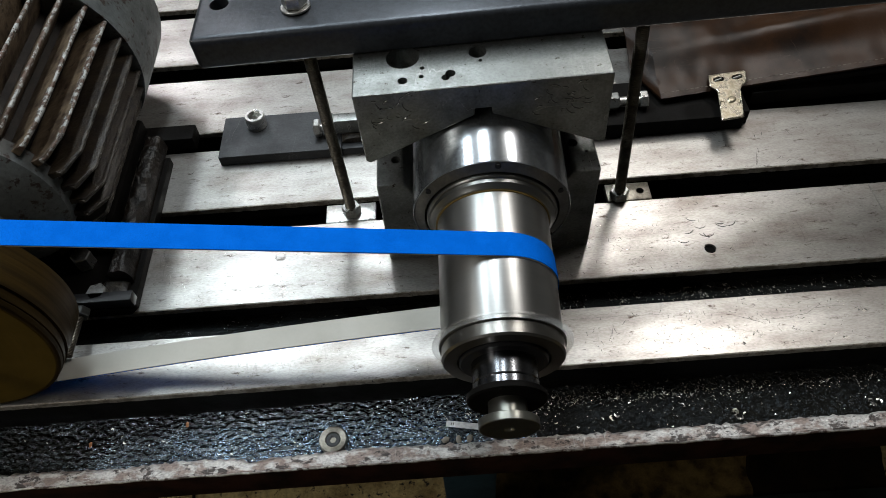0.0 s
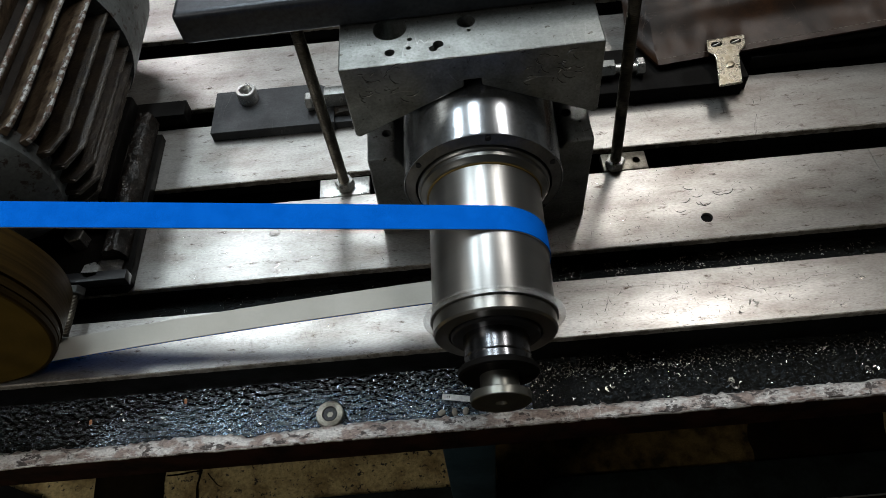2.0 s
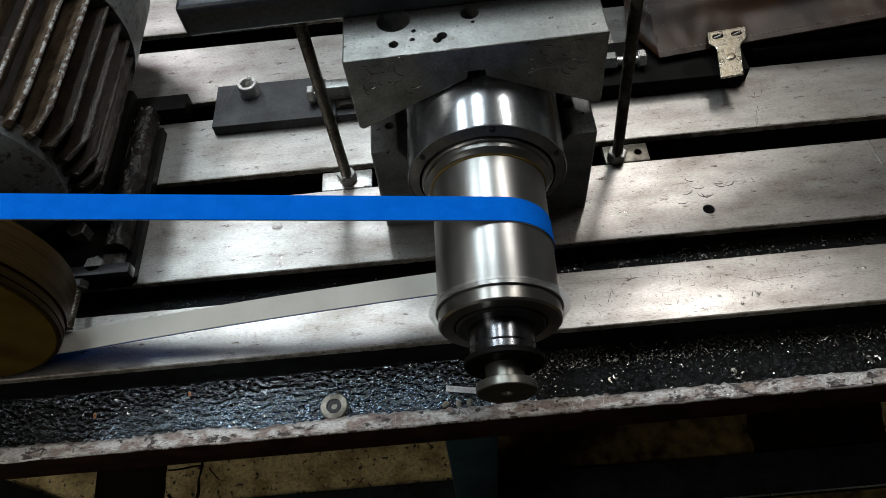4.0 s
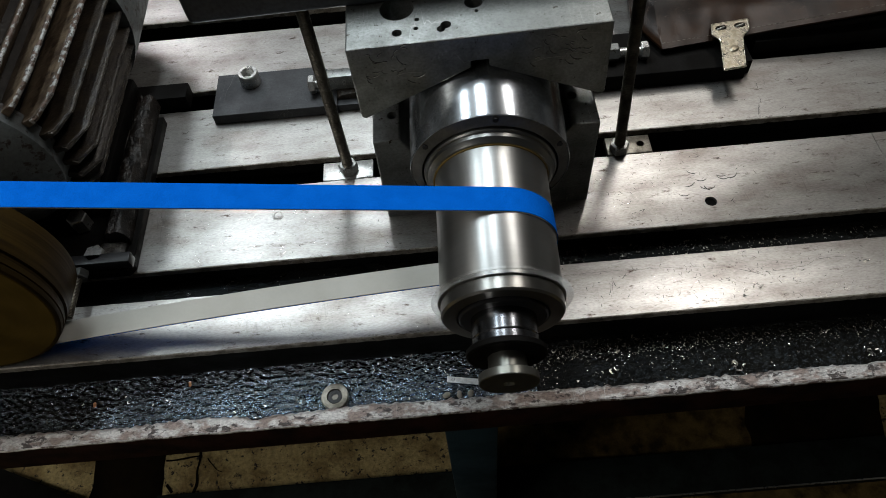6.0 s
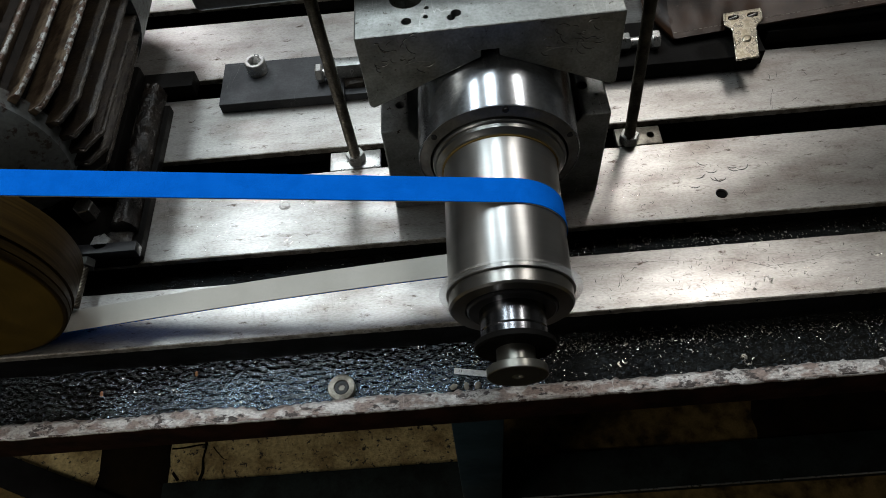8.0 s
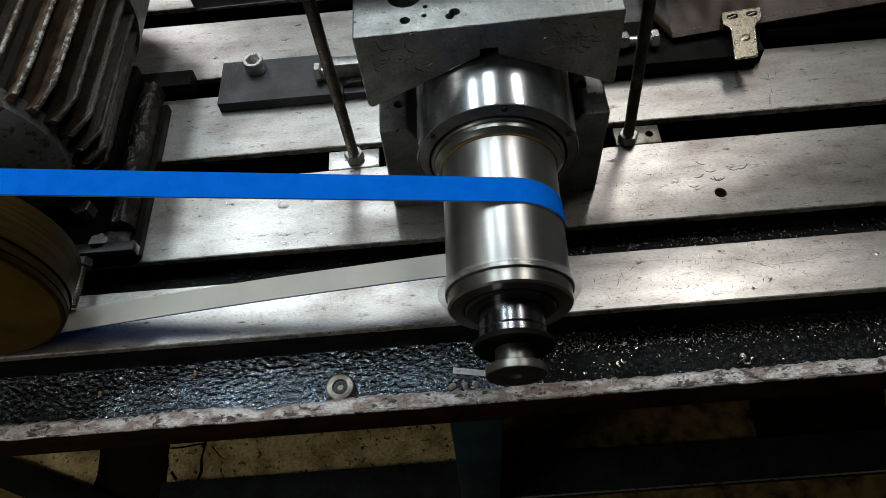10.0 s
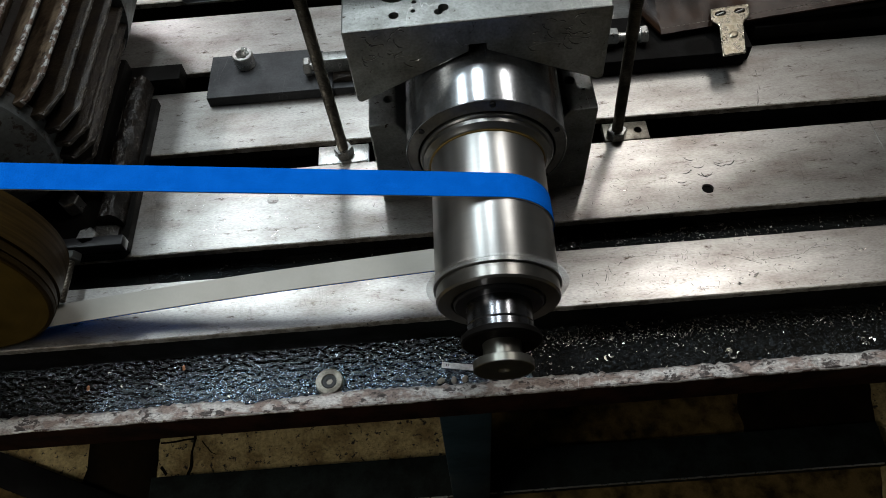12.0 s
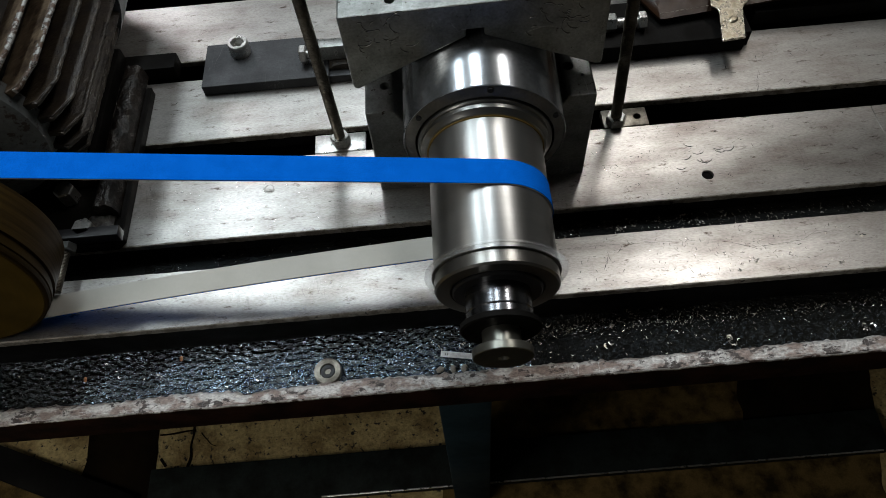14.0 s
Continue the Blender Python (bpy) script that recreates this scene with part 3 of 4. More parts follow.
tagged(part("bright_scratches", strokes(light_spots, 0.00013), M["chip"], table, "fine bright scratches in the steel"), kind="stuff")

# the chipped front rim of the chip trough
rim = bmesh.new()
n = 1100
rows = []
for i in range(n + 1):
    x = X0 + (X1 - X0) * i / n
    w = 0.0026 * noise.noise((x * 12, 3, 0)) + 0.0012 * noise.noise((x * 70, 7, 0)) + 0.0022 * noise.noise((x * 190, 5, 0)) - 0.004 * max(0, 1 - abs(x + 0.235) / 0.018)
    o = 0.0010 * noise.noise((x * 40, 11, 0)) + 0.0004 * noise.noise((x * 150, 11, 0))
    line = [(x, 0.2545 + o, -0.020), (x, 0.2535 + o, -0.0165)]
    for k in range(9):
        y = 0.2545 + o + (0.0125 + w - o) * k / 8
        line.append((x, y, -0.0155 + 0.0009 * noise.noise((x * 110, y * 160, 2)) + 0.0005 * noise.noise((x * 300, y * 340, 6)) - (0.0008 if k in (0, 8) else 0)))
    line += [(x, 0.2695 + w, -0.0195), (x, 0.275 + w, BED - 0.002), (x, 0.275, -0.058)]
    rows.append([rim.verts.new(p) for p in line])
for p, q in zip(rows, rows[1:]):
    for k in range(14):
        rim.faces.new((p[k], p[(k + 1) % 14], q[(k + 1) % 14], q[k]))
part("rim", rim, M["rim"], table, "chipped and rusty front rim")

edge = bmesh.new()
rows = []
for i in range(n + 1):
    x = X0 + (X1 - X0) * i / n
    o = 0.0010 * noise.noise((x * 40, 11, 0)) + 0.0004 * noise.noise((x * 150, 11, 0))
    t = 0.0007 + 0.0006 * noise.noise((x * 35, 21, 0))
    rows.append([edge.verts.new(p) for p in ((x, 0.2531 + o, -0.0172), (x, 0.2533 + o, -0.0157), (x, 0.2541 + o, -0.0152), (x, 0.2541 + o + max(0.0001, t), -0.0158))])
for p, q in zip(rows, rows[1:]):
    for k in range(3):
        edge.faces.new((p[k], p[k + 1], q[k + 1], q[k]))
part("rim_edge", edge, M["rimedge"], table, "bare bright steel edge")
part("rim_face", box(X0, X1, 0.2546, 0.266, -0.068, -0.0205, 0.0005), M["rimface"], table, "black rusted front face")

# sludge on the trough floor, lumpy
def sludge(x0, x1, nx, ny, low, seed):
    sl = bmesh.new()
    grid = []
    for j in range(ny + 1):
        y = 0.262 + (0.345 - 0.262) * j / ny
        row = []
        for i in range(nx + 1):
            x = x0 + (x1 - x0) * i / nx
            h = low * (0.0020 * noise.noise((x * 170, y * 250, seed)) + 0.0020 * abs(noise.noise((x * 430, y * 560, 4)))) + 0.0016 * noise.noise((x * 20, y * 30, 9))
            row.append(sl.verts.new((x, y, BED + 0.006 + h)))
        grid.append(row)
    for j in range(ny):
        for i in range(nx):
            sl.faces.new((grid[j][i], grid[j][i + 1], grid[j + 1][i + 1], grid[j + 1][i]))
    return sl


single("oily_sludge", sludge(-0.75, 0.035, 1100, 110, 0.9, 0), M["oil"], pose(0, 0, 0), "black wet oily sludge in the trough", "sludge", kind="stuff")
single("chip_sludge", sludge(0.035, 0.80, 800, 100, 0.8, 0), M["dullsludge"], pose(0, 0, 0), "dull black sludge full of fine chips in the trough", "sludge", kind="stuff")

# ---------------------------------------------------------------- vee blocks, beam and rods
XV = 0.005
lower = thing("lower_vee_block", pose(XV, 0.472, 0), "grey steel lower vee block standing on the slotted table", "vee block")
w = 0.107
block = prism([(-w, 0), (w, 0), (w, 0.12), (0.081, 0.12), (0.031, 0.03), (-0.031, 0.03), (-0.081, 0.12), (-w, 0.12)], 0, 0.20, "y", 0.0018)
part("block", cut(block, hole(-0.088, 0.033, 0.09, 0.13, 0.0048), hole(0.0855, 0.038, 0.09, 0.13, 0.0052), hole(0.097, 0.0252, 0.1, 0.13, 0.0016), hole(0.092, 0.06, 0.1, 0.13, 0.002)), M["vblock"], lower)

upper = thing("upper_vee_block", pose(0.0, 0.472, 0.2333, 0, -1.3, 0), "grey steel upper vee block clamped on the bearing housing", "vee block")
block = prism([(-0.1085, 0), (0.1085, 0), (0.1085, -0.076), (0.105, -0.079), (0.0075, -0.0325), (0.0075, -0.0255), (-0.0075, -0.0255), (-0.0075, -0.0325), (-0.105, -0.079), (-0.1085, -0.076)], 0, 0.20, "y", 0.0014)
part("block", cut(block, hole(-0.0652, 0.0447, -0.03, 0.01, 0.0145), hole(-0.0008, 0.0429, -0.03, 0.01, 0.0078), hole(-0.0658, 0.0145, -0.02, 0.01, 0.0042), hole(-0.0255, 0.0184, -0.02, 0.01, 0.0044),
                  hole(-0.0297, 0.0138, -0.006, 0.01, 0.0036), hole(-0.0488, 0.0285, -0.01, 0.01, 0.0021), hole(-0.0501, 0.0177, -0.01, 0.01, 0.0021), hole(0.0007, 0.0314, -0.01, 0.01, 0.0017)), M["vblock"], upper)
rnd = random.Random(5)
marks = []
for cx, cz in ((-0.070, -0.020), (0.068, -0.022)):
    for i in range(22):
        a = rnd.uniform(20, 250)
        marks.append((cx + rnd.uniform(-0.022, 0.022), cz + rnd.uniform(-0.015, 0.013), rnd.uniform(0.003, 0.009), a, a + rnd.uniform(50, 110)))
for mark in marks:
    part("dent_mark", arc_marks([mark], 0.0007, 0.0003, False), M["dent"], upper, "curved hammer dent")
# Bright companion arcs put in as lit edges, so the dents look pressed in.
for a, b, r, d0, d1 in marks:
    part("dent_lit_edge", arc_marks([(a, b - 0.0007, r, d0 + 6, d1 - 6)], 0.0004, 0.0003, False), M["zinc"], upper, "bright arc added as the lit edge of a dent")
for mark in ((0.062, -0.075, 0.045, 80, 118), (0.075, -0.06, 0.032, 60, 95), (0.05, -0.09, 0.06, 70, 92), (-0.06, -0.06, 0.03, 70, 110)):
    part("gouge", arc_marks([mark], 0.0003, 0.0002, False), M["zinc"], upper, "bright scratch")

for depth, tilt in ((0.0, 1), (0.2, -1)):
    rub = bmesh.new()
    rows = []
    for i in range(241):
        x = -0.107 + 0.214 * i / 240
        half_w = min(0.0010, max(0.00003, 0.00025 + 0.0007 * noise.noise((x * 90, 3, 1)) + 0.0006 * noise.noise((x * 330, 8, 1))))
        cy, cz = depth + tilt * 0.00025, -0.00025
        rows.append([rub.verts.new((x, cy + tilt * 0.7 * q * half_w, cz + 0.7 * q * half_w)) for q in (-1, 1)])
    for p, q in zip(rows, rows[1:]):
        rub.faces.new((p[0], p[1], q[1], q[0]))
    part("bright_edge", rub, M["zinc"], upper, "bright rubbed edge")

beam = thing("clamp_beam", pose(0, 0, 0.2335, 0, -1.3, 0), "black painted steel clamping beam across the vee block", "beam")
tube = box(-0.243, 0.62, 0.524, 0.604, 0, 0.032, 0.0058, 5)
part("tube", cut(tube, hole(-0.2218, 0.5726, 0.02, 0.05, 0.0085)), M["beam"], beam)

rnd = random.Random(11)
x = -0.24
while x < 0.6:
    ln = rnd.uniform(0.001, 0.006)
    wd = rnd.uniform(0.0003, 0.0012)
    part("worn_spot", box(x, x + ln, 0.5262 - wd * 0.5, 0.5262 + wd * 0.6, 0.0290, 0.0301, 0.0002, 1), M["zinc"], beam, "bright worn spot on the edge")
    x += ln + rnd.uniform(0.001, 0.011)

for rx, ry, tilt in ((-0.145, 0.542, 1.8), (0.159, 0.536, 2.2)):
    r = thing("threaded_rod", pose(rx, ry, 0.0, -3.0, -tilt, 0), "oily threaded clamping rod with hexagon nuts", "threaded rod", "clamping rods")
    part("rod", threaded(0.006, -0.03, 0.30), M["rod"], r)
    part("nut", hexagon(0.019, 0.0015, 0.0125), M["zinc"], r, "bright hexagon nut")
    part("washer", rod_bm(0.013, 0.263, 0.2655, "z", 32), M["zinc"], r, "bright round washer")
    part("top_nut", hexagon(0.019, 0.2655, 0.2765), M["zinc"], r, "bright hexagon nut")

for x0, x1, hx in ((-0.175, -0.118, None), (0.146, 0.196, 0.1845)):
    plate = box(x0, x1, 0.5302, 0.5558, -0.008, 0.0012, 0.0008)
    if hx:
        plate = cut(plate, hole(hx, 0.543, -0.02, 0.01, 0.0043))
    single("slot_plate", plate, M["rod"] if hx else M["zinc"], pose(0, 0, 0), "small bright steel slot plate with a drilled hole" if hx else "small bright steel slot plate under the rod nut", "plate", "slot plates")

# ---------------------------------------------------------------- spindle
AXIS = pose(0.0048, 0.471, 0.124, 3.4, 0, -1.66)
R = 0.0497
housing = thing("bearing_housing", AXIS, "polished steel bearing housing held between the vee blocks", "bearing housing")
part("shell", lathe([(0.19, 0.062), (0.19, 0.0685), (0.188, 0.0715), (-0.0415, 0.0715), (-0.0427, 0.0710), (-0.0427, 0.0705), (-0.02, 0.0695)], 128), M["polish"], housing)
ringbm = lathe([(-0.02, 0.0696), (-0.0420, 0.0702), (-0.0455, 0.0622), (-0.0455, 0.0610), (-0.035, 0.0604)], 128, "y", False)
part("cover_ring", ringbm, M["cover"], housing, "dull steel cover ring with screw holes")
for k in range(6):
    a = radians(60 * k + 4)
    sc = moved(rod_bm(0.0027, -0.0447, -0.042, "y", 16, 0.0003), Matrix.Translation((0.0665 * math.sin(a), 0, 0.0665 * math.cos(a))))
    part("cover_screw", sc, M["black"], housing, "small dark cover screw")

spindle = thing("spindle", AXIS, "bright turned steel spindle shaft driven by a blue belt", "spindle")
part("shaft", lathe([(0.10, 0.03), (0.10, 0.045), (-0.05, 0.0490), (-0.0575, R), (-0.172, R), (-0.1735, 0.0492), (-0.1735, 0.03)], 128), M["bright"], spindle)
part("seal_ring", lathe([(0.02, 0.052), (0.02, 0.057), (-0.03, 0.0597), (-0.0470, 0.0590), (-0.0482, 0.0580), (-0.0484, 0.0566), (-0.0518, 0.0562), (-0.0530, 0.0545), (-0.0552, 0.0525), (-0.0558, 0.0500)], 128, "y", False), M["ring"], spindle, "grey turned seal ring")
part("grease_line", lathe([(-0.0556, 0.0505), (-0.0560, 0.0512), (-0.0566, 0.0507), (-0.0568, 0.0495)], 96, "y", False), M["yellow"], spindle, "thin yellow grease line")
teeth = [lathe([(-0.1735, 0.03), (-0.1735, 0.0515), (-0.1765, 0.0515), (-0.1765, 0.03)], 96)]
for k in range(17):
    teeth.append(moved(box(-0.0038, 0.0038, -0.1762, -0.1738, 0.049, 0.0572, 0.0006), Matrix.Rotation(2 * math.pi * k / 17, 4, "Y")))
part("lock_washer", merged(*teeth), M["bright"], spindle, "toothed lock washer")
part("lock_nut", lathe([(-0.177, 0.03), (-0.177, 0.0490), (-0.178, 0.0496), (-0.1875, 0.0496), (-0.1892, 0.0480), (-0.1892, 0.0375), (-0.186, 0.0365), (-0.186, 0.03)], 128), M["nut"], spindle, "turned steel lock nut")
part("inner_ring", lathe([(-0.18, 0.02), (-0.18, 0.0358), (-0.1902, 0.0358), (-0.1915, 0.0345), (-0.1915, 0.02)], 96), M["black"], spindle, "dark inner ring")
part("nose", lathe([(-0.19, 0.02), (-0.19, 0.0262), (-0.2085, 0.0262), (-0.2095, 0.0255), (-0.2105, 0.0268), (-0.2165, 0.0268), (-0.218, 0.0258), (-0.218, 0.012)], 96), M["nose"], spindle, "dark polished spindle nose")
part("collar", lathe([(-0.2170, 0.012), (-0.2175, 0.0308), (-0.2182, 0.0315), (-0.2222, 0.0315), (-0.2232, 0.0300), (-0.2232, 0.012)], 96), M["deep_black"], spindle, "black oxide collar")
part("stub", lathe([(-0.2, 0.012), (-0.222, 0.0150), (-0.238, 0.0150)], 64), M["stub"], spindle, "dull olive steel stub")
part("end_disc", lathe([(-0.2372, 0.01), (-0.2374, 0.0226), (-0.238, 0.0233), (-0.2438, 0.0233), (-0.2444, 0.0226), (-0.2444, 0.0045), (-0.2435, 0.0035), (-0.241, 0.0030), (-0.241, 0.001)], 96), M["stub"], spindle, "turned steel end disc with centre hole")

# ---------------------------------------------------------------- belt and motor
PC = Vector((-0.495, 0.125))
PR = 0.121
SC = Vector((0.0016, 0.1172))
BY0, BY1 = 0.346, 0.3695
half = math.asin((PR - R - 0.0008) / (PC - SC).length)
lean = math.atan2(PC.y - SC.y, SC.x - PC.x)


def band(pts, th, y0, y1, out=1):
    """A strip of the belt along (x, z) points with a thickness to its outside."""
    bm = bmesh.new()
    rows = []
    for i, p in enumerate(pts):
        a, b = pts[max(0, i - 1)], pts[min(len(pts) - 1, i + 1)]
        d = (b - a).normalized()
        nrm = Vector((-d.y, d.x)) * out
        q = p + th * nrm
        rows.append([bm.verts.new(v) for v in ((p.x, y0, p.y), (p.x, y1, p.y), (q.x, y1, q.y), (q.x, y0, q.y))])
    for p, q in zip(rows, rows[1:]):
        for k in range(4):
            bm.faces.new((p[k], p[(k + 1) % 4], q[(k + 1) % 4], q[k]))
    bm.faces.new(rows[0])
    bm.faces.new(rows[-1])
    return bm


def spoke(c, r, deg):
    return c + r * Vector((math.cos(radians(deg)), math.sin(radians(deg))))


ang = math.degrees(half)
ln = math.degrees(lean)
up = 90 - ln - ang
dn = -90 - ln + ang
S_UP, P_UP = spoke(SC, R + 0.0005, up), spoke(PC, PR, up)
S_DN, P_DN = spoke(SC, R + 0.0005, dn), spoke(PC, PR, dn)
belt = thing("drive_belt", pose(0, 0, 0), "blue flat drive belt with pale lining round spindle and pulley", "drive belt")
TH = 0.0007


def belt_piece(name, pts, pivot):
    pts = [p - pivot for p in pts]
    ob = part(name, band(pts, TH, BY0, BY1, 1), M["belt"], belt, "blue flat belt")
    ob.location = (pivot.x, 0, pivot.y)
    part("lining", band(pts, 0.0010, BY0 + 0.0002, BY1 - 0.0002, -1), M["beltin"], ob, "pale belt lining")
    return ob


# clockwise from the pulley's top: top run, round the spindle, bottom run, round the pulley
top_run = belt_piece("top_run", [P_UP.lerp(S_UP, i / 12) for i in range(13)], S_UP)
belt_piece("spindle_wrap", [spoke(SC, R + 0.0005, up + (dn - up) * i / 40) for i in range(41)], SC)
SAG = 0.006
bottom_run = belt_piece("bottom_run", [S_DN.lerp(P_DN, i / 24) + Vector((0, SAG * math.sin(math.pi * i / 24))) for i in range(25)], S_DN)
belt_piece("pulley_wrap", [spoke(PC, PR, dn - (360 - up + dn) * i / 60) for i in range(61)], PC)

motor = thing("electric_motor", pose(-0.495, 0, 0.125), "greasy grey finned electric motor with worn paint", "motor")
part("frame", lathe([(0.49, 0.06), (0.49, 0.078), (0.50, 0.083), (0.71, 0.083), (0.71, 0.06)], 72), M["motor"], motor)
part("end_shield", lathe([(0.43, 0.02), (0.43, 0.045), (0.455, 0.05), (0.468, 0.07), (0.478, 0.088), (0.482, 0.092), (0.50, 0.093), (0.50, 0.02)], 72), M["cowl"], motor, "mottled grey end shield")
part("fan_cowl", lathe([(0.688, 0.112), (0.688, 0.1215), (0.70, 0.122), (0.80, 0.120), (0.815, 0.11), (0.815, 0.02)], 72), M["cowl"], motor, "grey sheet metal fan cowl")
part("shaft", rod_bm(0.012, 0.30, 0.45, "y"), M["rod"], motor)
for k in range(32):
    a = 360 / 32 * k - 2.6
    prof = [(0.488, 0.080), (0.492, 0.106), (0.515, 0.118), (0.52, 0.119), (0.70, 0.119), (0.70, 0.080)]
    fin = prism([(y, r) for y, r in prof], -0.0019, 0.0019, "x", 0.0009, 2)
    for v in fin.verts:
        v.co.x *= 1 + 1.6 * max(0.0, 0.119 - v.co.z) / 0.039
    # Light and shade by fin angle sit in the paint of blade and crest.
    blade = part("fin", moved(fin, Matrix.Rotation(radians(a), 4, "Y")), M["fin_lit"] if a % 360 < 68 or a % 360 > 292 else M["fin_shaded"], motor)
    crest = bmesh.new()
    rows = []
    for i in range(141):
        t = i / 140
        y = 0.490 + 0.206 * t
        r = 0.104 + 0.0148 * min(1, (y - 0.490) / 0.026)
        wob = 0.0007 * noise.noise((y * 60, k * 3.1, 0)) + 0.0008 * noise.noise((y * 260, k * 3.1, 4))
        wide = 0.0021 + 0.0006 * noise.noise((y * 50, k * 1.7, 9))
        rows.append([crest.verts.new(p) for p in ((-wide - 0.0002, y, r - 0.0034), (-wide, y, r - 0.0012 + wob), (-0.87 * wide, y, r + wob), (-0.5 * wide, y, r + 0.0009 + wob), (0, y, r + 0.0012 + wob), (0.5 * wide, y, r + 0.0009 + wob), (0.87 * wide, y, r + wob), (wide, y, r - 0.0012 + wob), (wide + 0.0002, y, r - 0.0034))])
    for p, q in zip(rows, rows[1:]):
        for m in range(8):
            crest.faces.new((p[m], p[m + 1], q[m + 1], q[m]))
    crest.faces.new(rows[0])
    crest.faces.new(rows[-1])
    part("crest", moved(crest, Matrix.Rotation(radians(a), 4, "Y")), M["worn"] if (a % 360) < 74 or (a % 360) > 292 else M["grease"], blade, "chipped fin edge, its paint pale as if lit" if (a % 360) < 74 or (a % 360) > 292 else "greasy fin edge with shade put into its paint")
for side in (-1, 1):
    part("foot", box(0.045 if side > 0 else -0.125, 0.094 if side > 0 else -0.045, 0.525, 0.685, -0.105, -0.085, 0.004), M["deep_black"], motor)

pulley = thing("pulley", pose(-0.495, 0.35, 0.125), "tan resin flat belt pulley with turned grooves", "pulley")
part("wheel", lathe([(0.036, 0.015), (0.036, 0.117), (0.0345, PR - 0.0005), (-0.004, PR - 0.0005), (-0.0052, 0.1170), (-0.0052, 0.015)], 128), M["pulley"], pulley)
part("flange", lathe([(-0.0052, 0.015), (-0.0052, 0.1185), (-0.0080, 0.1185), (-0.0088, 0.1198), (-0.0135, 0.1198), (-0.0142, 0.1185), (-0.0150, 0.1194), (-0.0190, 0.1188), (-0.0200, 0.1172), (-0.0200, 0.015)], 128), M["pulley"], pulley, "tan grooved pulley flange")
part("face", lathe([(-0.0199, 0.015), (-0.0199, 0.1160), (-0.0206, 0.1150), (-0.0206, 0.015)], 128), M["pulleyface"], pulley, "dark brown resin pulley face")

bp = thing("motor_base_plate", pose(-0.372, 0.428, 0), "black greasy steel base plate under the motor", "base plate")
part("plate", prism([(0.003, 0.006), (-0.003, -0.002), (-0.40, -0.002), (-0.40, 0.215), (0.003, 0.215)], 0.0, 0.012, "z", 0.001), M["deep_black"], bp)


def casting(x0, x1, y0, y1, z0, z1, nx, ny, rough):
    """A rough sand-cast bar, rounded and pitted on its top and sides."""
    bm = bmesh.new()
    rows = []
    for j in range(ny + 1):
        y = y0 + (y1 - y0) * j / ny
        row = [bm.verts.new((x0, y, z0))]
        for i in range(nx + 1):
            u = i / nx
            x = x0 + (x1 - x0) * u
            edge_drop = (z1 - z0) * 0.55 * abs(2 * u - 1) ** 5
            h = rough * (noise.noise((x * 140, y * 60, 1)) + 0.6 * noise.noise((x * 330, y * 240, 2)) + 1.2 * noise.noise((x * 40, y * 26, 3)))
            row.append(bm.verts.new((x + rough * noise.noise((y * 70, u * 2, 5)), y, z1 - edge_drop + h)))
        row.append(bm.verts.new((x1, y, z0)))
        rows.append(row)
    for p, q in zip(rows, rows[1:]):
        for i in range(len(p) - 1):
            bm.faces.new((p[i], p[i + 1], q[i + 1], q[i]))
    bm.faces.new(rows[0])
    bm.faces.new(rows[-1][::-1])
    return bm


part("foot_casting", casting(-0.026, -0.003, 0.032, 0.232, 0.012, 0.034, 10, 90, 0.0022), M["foot"], bp, "rusty pitted foot casting")
part("foot_step", casting(-0.058, -0.026, 0.075, 0.222, 0.012, 0.022, 10, 60, 0.0022), M["grease"], bp, "greasy lower step of the foot")
part("corner_block", casting(-0.034, -0.006, 0.004, 0.030, 0.012, 0.019, 6, 12, 0.0012), M["grease"], bp, "greasy corner block")
for x, y, top in ((-0.060, 0.060, 0.031), (-0.034, 0.014, 0.026)):
    part("bolt", merged(moved(hexagon(0.019, 0.012, top), Matrix.Translation((x, y, 0)) @ Matrix.Rotation(0.3, 4, "Z"))), M["zinc"], bp, "greasy hexagon bolt")
ab = thing("adjusting_bolt", pose(-0.417, 0.418, 0.022), "long threaded adjusting bolt with hexagon head", "bolt")
part("head", hexagon(0.016, -0.004, 0.005, "y"), M["ring"], ab)
part("thread", moved(threaded(0.004, -0.002, 0.05, 0.0016, 14), Matrix.Rotation(math.pi / 2, 4, "X")), M["rod"], ab, "oily thread")
for y0, y1, x1 in ((0.663, 0.690, -0.343), (0.428, 0.440, -0.367)):
    single("base_bar", box(-0.75, x1, y0, y1, 0.0125, 0.026, 0.001) if y0 < 0.5 else box(-0.75, x1, y0 + 0.002, y1, 0.0, 0.02, 0.001), M["black"] if y0 < 0.5 else M["deep_black"], pose(0, 0, 0), "black flat steel bar under the motor foot", "bar", "motor bars")

# ---------------------------------------------------------------- side clamps
cl = thing("clamp_plate", pose(-0.3085, 0.6335, 0.0), "dark steel clamp plate screwed to the table", "clamp plate", "clamp plates")
part("plate", prism([(0, 0), (0.150, 0.0), (0.150, 0.055), (0.128, 0.0695), (0, 0.0695)], 0.0, 0.0145, "z", 0.0008), M["dark"], cl)
head = cut(lathe([(0.0145, 0.0118), (0.0155, 0.0122), (0.0295, 0.0122), (0.0312, 0.0112)], 40, "z"), hexagon(0.0150, 0.016, 0.05))
part("cap_screw", head, M["zinc"], cl, "bright hexagon socket cap screw").location = (0.0428, 0.052, 0)
part("hex_bolt", merged(moved(hexagon(0.019, 0.112, 0.120, "x"), Matrix.Translation((0.006, 0.026, 0.026))), moved(rod_bm(0.0055, 0.120, 0.165, "x"), Matrix.Translation((0.006, 0.026, 0.026)))), M["zinc"], cl, "bright hexagon bolt")

